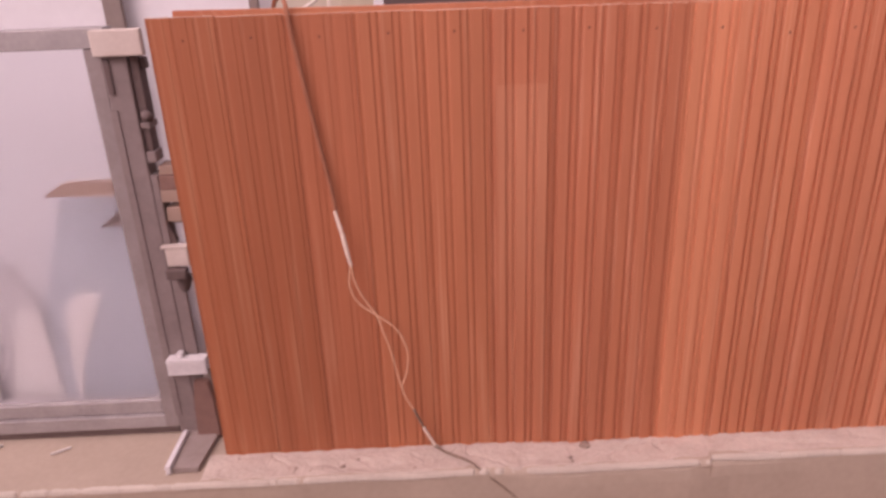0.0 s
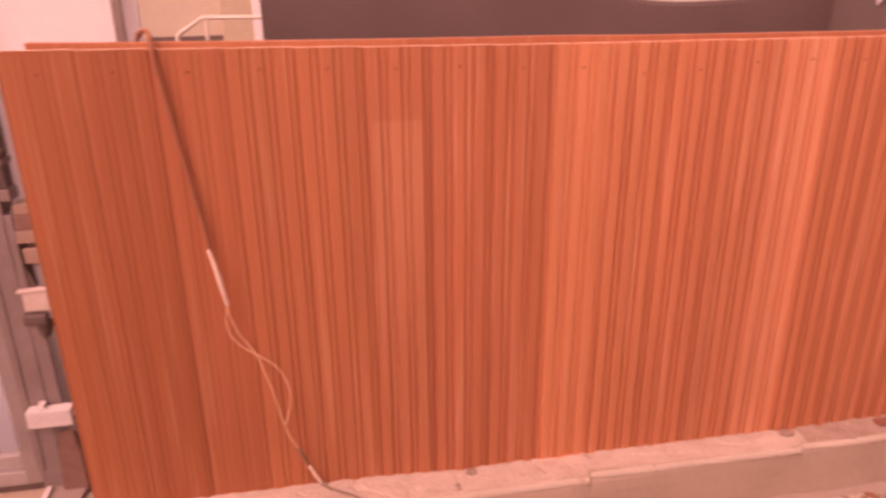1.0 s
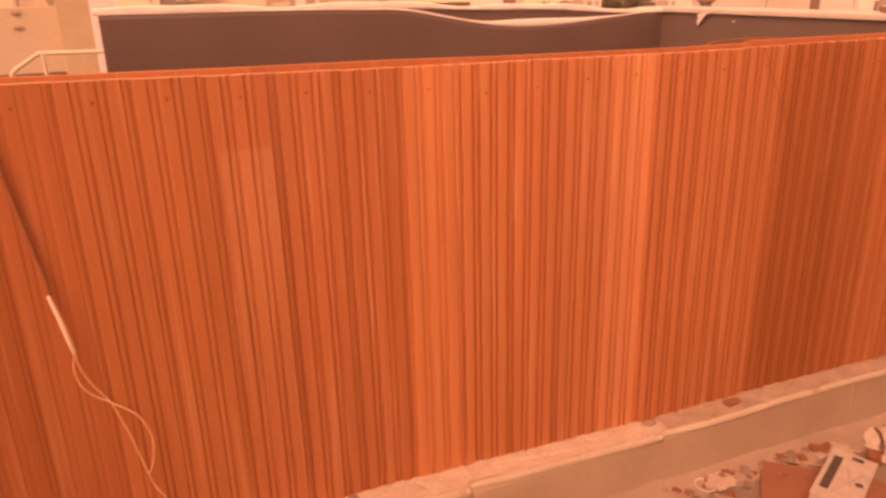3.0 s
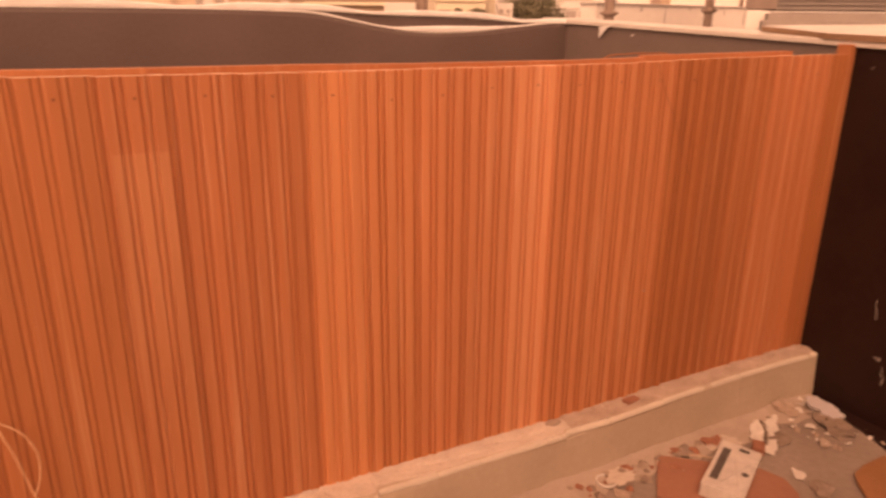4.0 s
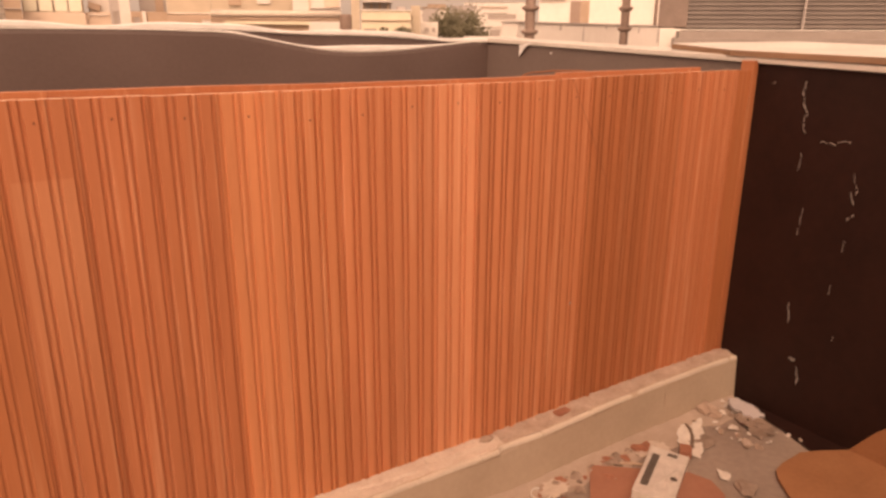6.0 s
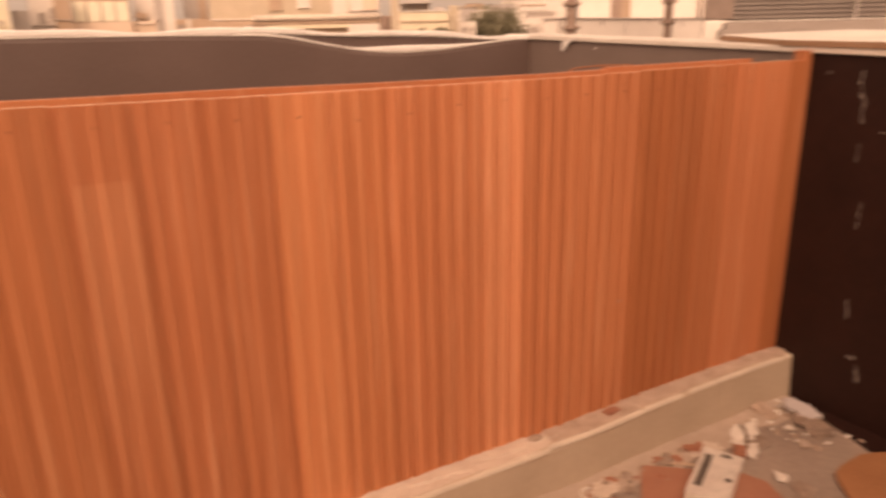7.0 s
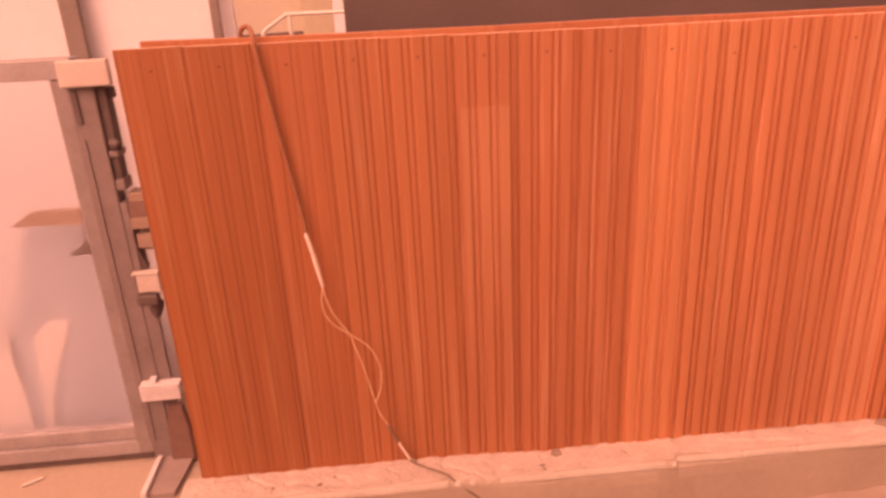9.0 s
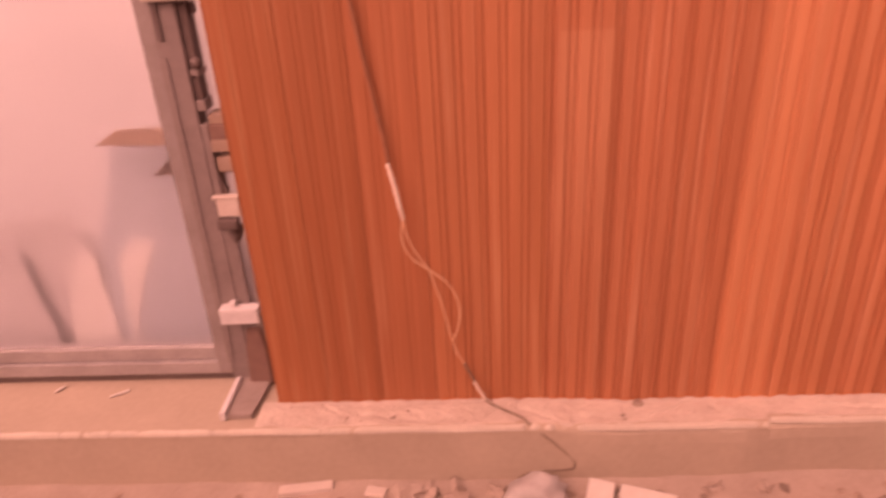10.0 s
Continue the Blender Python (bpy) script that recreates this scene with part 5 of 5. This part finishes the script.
a = [spot(*q).translation for q in ((-10.9, 4.3, 1.17), (-10.75, 4.3, 1.29), (-9.9, 4.3, 1.34), (-9.0, 4.3, 1.383), (-8.7, 4.3, 1.387), (-6.0, 4.25, 1.387), (-3.9, 4.2, 1.387))]
part("rail", sweep(spline(a, 6), 0.011, 8), PIPE_PALE, ob, smooth=True)
part("leg", sweep([spot(-8.7, 4.3, -0.2).translation, spot(-8.7, 4.3, 1.385).translation], 0.010, 8), PIPE_PALE, ob)
part("leg", sweep([spot(-10.8, 4.3, -0.2).translation, spot(-10.8, 4.3, 1.24).translation], 0.010, 8), PIPE_PALE, ob)

# town, far off; each house by its bearings from the camera's viewpoint, its distance and the rise of its roofline
def town(name, label, a0, a1, dist, rise, material, low=None, depth=6.0, cap=None, openings=(), bands=()):
    """A house between two bearings. openings and bands: bearings and rises (a0, a1, r0, r1) with a material; an opening has a frame, a recessed pane and a sill."""
    mid = (a0 + a1) / 2

    def lx(a):
        return dist * math.tan(radians(a - mid))

    def lz(r):
        return 1.55 + dist * r
    th = thing(name, label, "house")
    part("wall", box((lx(a0), 0, -12.0 if low is None else lz(low)), (lx(a1), depth, lz(rise)), 0.02), material, th)
    if cap is not None:
        part("roof_edge", box((lx(a0) - 0.12, -0.15, lz(rise) + 0.001), (lx(a1) + 0.12, depth, lz(rise) + 0.13), 0.02), cap, th)
    for b0, b1, r0, r1, mt in bands:
        part("band", box((lx(b0), -0.16, lz(r0)), (lx(b1), -0.01, lz(r1)), 0.015), mt, th)
    for b0, b1, r0, r1, mt in openings:
        x0, x1, z0, z1 = lx(b0), lx(b1), lz(r0), lz(r1)
        w = 0.07
        wf = part("window", join(box((x0, -0.10, z0), (x0 + w, -0.002, z1), 0.01), box((x1 - w, -0.10, z0), (x1, -0.002, z1), 0.01), box((x0 + w, -0.10, z1 - w), (x1 - w, -0.002, z1), 0.01), box((x0 - 0.04, -0.15, z0 - 0.06), (x1 + 0.04, -0.002, z0 - 0.001), 0.01)), material, th)
        part("pane", box((x0 + w, -0.03, z0), (x1 - w, -0.004, z1 - w), 0), mt, wf)
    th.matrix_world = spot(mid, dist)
    return th, lx, lz


town("yellow_tower_house", "pale yellow house with a small window", -3.4, -0.42, 60, 0.075, YELLOW, openings=((-1.12, -0.78, 0.0185, 0.0265, PANE_HAZED),))
town("grey_tank_house", "grey-brown rendered block on a town roof", -0.34, 0.74, 62, 0.036, CITY_GREY, depth=3)
town("pale_back_house", "pale house of the town with dark openings", 0.75, 3.0, 66, 0.060, CITY_WHITE, openings=((1.25, 1.75, 0.020, 0.034, PANE_HAZED), (1.95, 2.55, 0.026, 0.040, PANE_HAZED)), bands=((0.75, 2.95, 0.0185, 0.0195, CITY_GREY),))
town("brown_block_house", "brown rendered block beside the shuttered house", 2.3, 3.31, 64, 0.052, CITY_BROWN, depth=4, bands=((2.3, 3.31, 0.0245, 0.0255, CITY_GREY),))
th, lx, lz = town("shuttered_house", "peach house with four pale yellow shutters", 3.32, 7.12, 66, 0.0222, ORANGE_WALL)
part("upper_wall", box((lx(3.35), 0.5, lz(0.0225)), (lx(7.1), 5.5, lz(0.060)), 0.02), CITY_BROWN, th, "brown upper wall")
for a in (3.42, 4.36, 5.28, 6.18):
    part("shutter", box((lx(a), 0.02, lz(0.0228)), (lx(a + 0.80), 0.2, lz(0.046)), 0.03), SHUTTER, th, "pale yellow shutter")
town("awning_house", "peach house of the town with a brown awning", 7.13, 8.74, 67, 0.0228, ORANGE_WALL, bands=((7.3, 8.6, 0.0190, 0.0205, CITY_WHITE),))
th, lx, lz = town("awning_terrace", "pale roof room with a slanted brown awning", 7.4, 8.72, 69, 0.060, CITY_WHITE, depth=4)
bm = bmesh.new()
bmesh.ops.create_cube(bm, size=1)
bmesh.ops.transform(bm, matrix=Matrix.Translation((lx(7.75), -0.5, lz(0.029))) @ Matrix.Rotation(radians(18), 4, "Y") @ Matrix.Rotation(radians(30), 4, "X") @ Matrix.Diagonal((0.95, 1.1, 0.08, 1)), verts=bm.verts)
part("awning", bm, CITY_BROWN, th, "slanted brown awning")
town("narrow_dark_house", "narrow grey-brown house front with a dark window", 8.75, 9.34, 64, 0.060, CITY_GREY, openings=((8.82, 9.28, 0.008, 0.0255, PANE_HAZED),))
town("tall_pier_house", "tall pale narrow house of the town", 9.35, 10.05, 60, 0.075, CITY_WHITE, depth=4)
town("brown_house", "brown rendered house of the town with a shaded recess", 10.06, 12.55, 58, 0.0245, CITY_BROWN, openings=((10.12, 10.72, 0.009, 0.0190, PANE_HAZED),), bands=((10.80, 11.08, 0.006, 0.0246, CITY_WHITE), (11.2, 12.5, 0.0105, 0.0115, CITY_GREY)))
town("grey_roof_room", "grey-brown roof room behind the brown house", 10.7, 12.5, 64, 0.058, CITY_GREY, depth=4, bands=((11.75, 12.3, 0.0245, 0.050, CITY_BROWN),))
town("tan_house", "pale tan house front of the town", 12.52, 15.60, 56, 0.060, BEIGE, low=0.0215, depth=5, bands=((12.52, 15.6, 0.0225, 0.0240, CITY_WHITE),))
town("low_brown_house", "low brown house of the town with small windows", 12.45, 16.3, 54, 0.0214, CITY_BROWN, depth=4, openings=((13.2, 13.6, 0.007, 0.0145, PANE_HAZED), (14.15, 14.58, 0.007, 0.0150, PANE_HAZED), (14.78, 15.55, 0.006, 0.0170, CITY_WHITE)))
town("long_house", "long beige house of the town with a roof box", 15.62, 21.50, 56, 0.062, BEIGE, depth=6, bands=((15.62, 21.5, 0.0268, 0.0280, CITY_GREY), (16.85, 17.75, 0.0335, 0.050, CITY_BROWN), (18.9, 19.9, 0.036, 0.055, CITY_WHITE)))
town("pink_house", "pale pinkish house of the town", 21.52, 25.16, 54, 0.060, CITY_WHITE, depth=6, bands=((22.72, 25.1, 0.0310, 0.0320, CITY_GREY), (22.70, 22.82, 0.0225, 0.055, ORANGE_WALL), (23.9, 25.0, 0.0325, 0.052, ORANGE_WALL)))
th = thing("flat_roof_sheet", "pale yellow flat roof sheet over a shaded brown shed", "roof")
part("sheet", box((-2.72, -0.4, 1.55 + 50 * 0.0103), (2.72, 2.0, 1.55 + 50 * 0.0172), 0.03), YELLOW, th)
part("fascia", box((-2.60, 0.0, -12.0), (2.66, 1.8, 1.55 + 50 * 0.0102), 0.02), CITY_BROWN, th, "shaded brown shed wall")
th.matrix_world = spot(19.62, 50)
ob = thing("roof_pipe", "pale horizontal pipe with a brown fitting crossing the next roof", "pipe")
a, b = spot(15.6, 12, 1.838).translation, spot(25.2, 12, 1.846).translation
part("pipe", sweep([a, (a + b) / 2, b], 0.042, 12), PIPE_PALE, ob, smooth=True)
# second tube, drawn for the pipe's brown underside
a, b = spot(15.6, 12.05, 1.760).translation, spot(25.2, 12.05, 1.768).translation
part("bearer", sweep([a, (a + b) / 2, b], 0.038, 8), CITY_BROWN, ob, "brown underside of the pipe")
c = spot(25.56, 12, 0)
part("fitting", sweep([c @ Vector((0, 0, zz)) for zz in (-0.2, 1.62, 1.64, 1.70, 1.80, 1.84, 1.845)], lambda u: 0.088 if 0.1 < u < 0.3 else 0.098 if u < 0.9 else 0.06, 14), PIPE, ob, "brown upright fitting", smooth=True)
wall_block("beige_pier", "slim beige pier on the next roof", 26.32, 13.0, 0.15, -3, 3.0, 0.14, BEIGE, None, category="pier")
th, lx, lz = town("yellow_house", "yellow house with a roof pavilion and shaded openings", 26.66, 30.48, 80, 0.0292, YELLOW, depth=8, cap=CITY_WHITE, openings=((26.80, 27.85, -0.002, 0.0068, PANE_HAZED), (29.0, 30.3, -0.002, 0.0050, PANE_HAZED)), bands=((26.66, 30.48, 0.0158, 0.0174, CITY_BROWN),))
for a in (26.85, 27.45, 28.1, 28.75):
    part("pavilion_post", box((lx(a) - 0.09, 0.5, lz(0.0310)), (lx(a) + 0.09, 0.7, lz(0.0398)), 0.01), CITY_BROWN, th)
part("pavilion_back", box((lx(26.8), 2.2, lz(0.0310)), (lx(29.0), 2.4, lz(0.0398)), 0.01), CITY_GREY, th)
part("roof_tank", box((lx(29.4), 1.0, lz(0.0310)), (lx(30.1), 2.0, lz(0.0350)), 0.05), CITY_GREY, th, "grey roof tank")
bm = bmesh.new()
base = [bm.verts.new(q) for q in ((lx(26.7), -0.2, lz(0.0400)), (lx(29.15), -0.2, lz(0.0400)), (lx(29.15), 3.5, lz(0.0400)), (lx(26.7), 3.5, lz(0.0400)))]
top = [bm.verts.new(q) for q in ((lx(27.3), 1.2, lz(0.0448)), (lx(28.6), 1.2, lz(0.0448)), (lx(28.6), 2.0, lz(0.0448)), (lx(27.3), 2.0, lz(0.0448)))]
bm.faces.new(base[::-1])
bm.faces.new(top)
for k in range(4):
    bm.faces.new((base[k], base[(k + 1) % 4], top[(k + 1) % 4], top[k]))
part("pavilion_roof", bm, CITY_GREY, th)
town("tan_pier_house", "tan narrow house beside the yellow one", 30.49, 31.24, 82, 0.0362, BEIGE, depth=5)
town("grey_slope_house", "dark grey house of the town behind a pale front", 31.4, 32.6, 105, 0.0335, CITY_GREY, depth=8, cap=CITY_BROWN)
town("white_front_house", "low white house front with small windows", 31.25, 32.6, 85, 0.0152, CITY_WHITE, depth=5, openings=((31.5, 31.95, 0.002, 0.0085, PANE_HAZED), (32.1, 32.45, 0.002, 0.0085, PANE_HAZED)))
town("balcony_house", "pale house with shaded balconies among trees", 35.95, 38.78, 100, 0.0365, CITY_WHITE, depth=8, openings=((36.62, 37.50, -0.003, 0.0066, PANE_HAZED), (37.62, 37.95, -0.003, 0.0060, PANE_HAZED), (38.10, 38.70, -0.003, 0.0066, PANE_HAZED), (36.45, 38.70, 0.0195, 0.0262, PANE_HAZED)), bands=((35.9, 38.0, 0.0335, 0.0352, CITY_BROWN), (35.85, 38.0, 0.0270, 0.0310, CITY_WHITE), (36.35, 38.8, 0.0088, 0.0180, CITY_WHITE), (37.55, 37.60, -0.003, 0.0088, CITY_WHITE), (37.98, 38.06, -0.003, 0.0088, CITY_WHITE)))
for a0, a1, d, rise, mt in ((30.0, 33.5, 190, 0.030, CITY_WHITE), (33.6, 35.4, 230, 0.036, CITY_GREY), (36.2, 39.5, 210, 0.041, CITY_WHITE), (31.8, 33.2, 240, 0.038, CITY_BROWN), (34.6, 36.6, 260, 0.0405, CITY_WHITE)):
    town("distant_house", "hazy distant house of the town", a0, a1, d, rise, mt, depth=12, cap=CITY_GREY, openings=[(a, a + 0.22, rise - 0.009, rise - 0.004, PANE_HAZED) for a in (a0 + 0.3, a0 + 0.8, a0 + 1.3)])


def tree(az, dist, height, spread, base, seed, leaves):
    """Tapered trunk, forked limbs and a crown of many small leaf clumps with gaps."""
    rng = random.Random(seed)
    th = thing("tree", "haze-paled green tree with an uneven crown between the houses", "tree", group="trees")
    z0, z1 = base, base + height
    part("trunk", sweep([Vector((0, 0, z0)), Vector((0.1, 0, z0 + height * 0.3)), Vector((0, 0.1, z0 + height * 0.62))], lambda u: 0.22 - 0.12 * u, 8), BARK, th, smooth=True)
    tips = []
    for k in range(9):
        a = k * 2.4 + rng.uniform(-0.3, 0.3)
        s = Vector((0, 0, z0 + height * (0.35 + 0.03 * k)))
        e = Vector((math.cos(a) * spread * rng.uniform(0.4, 0.8), math.sin(a) * spread * rng.uniform(0.4, 0.8), z0 + height * rng.uniform(0.62, 0.92)))
        part("limb", sweep([s, (s + e) / 2 + Vector((0, 0, 0.15)), e], lambda u: 0.08 - 0.06 * u, 6), BARK, th)
        tips.append(e)
    bm = bmesh.new()
    for k in range(leaves):
        c = rng.choice(tips) + Vector((rng.gauss(0, spread * 0.24), rng.gauss(0, spread * 0.24), rng.gauss(0, height * 0.085)))
        d1 = Vector((rng.gauss(0, 1), rng.gauss(0, 1), rng.gauss(0, 0.6))).normalized()
        d2 = d1.cross(Vector((rng.gauss(0, 1), rng.gauss(0, 1), rng.gauss(0, 1)))).normalized()
        s = rng.uniform(0.10, 0.24)
        bm.faces.new([bm.verts.new(c + v) for v in (-d1 * s, d2 * s * 0.45 + d1 * 0.1 * s, d1 * s, -d2 * s * 0.45)])
    part("crown", bm, LEAF, th, "green leaves paled for haze")
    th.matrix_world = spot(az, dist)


tree(34.1, 88, 8.6, 2.5, -4.4, 3, 3600)
tree(33.1, 92, 8.0, 1.7, -4.2, 11, 2000)
tree(35.2, 94, 7.6, 1.8, -4.4, 12, 2200)
tree(36.15, 96, 4.6, 0.9, -2.6, 4, 700)
tree(28.4, 78, 2.6, 0.42, -0.6, 5, 420)
tree(29.8, 78, 2.3, 1.0, -0.2, 6, 800)
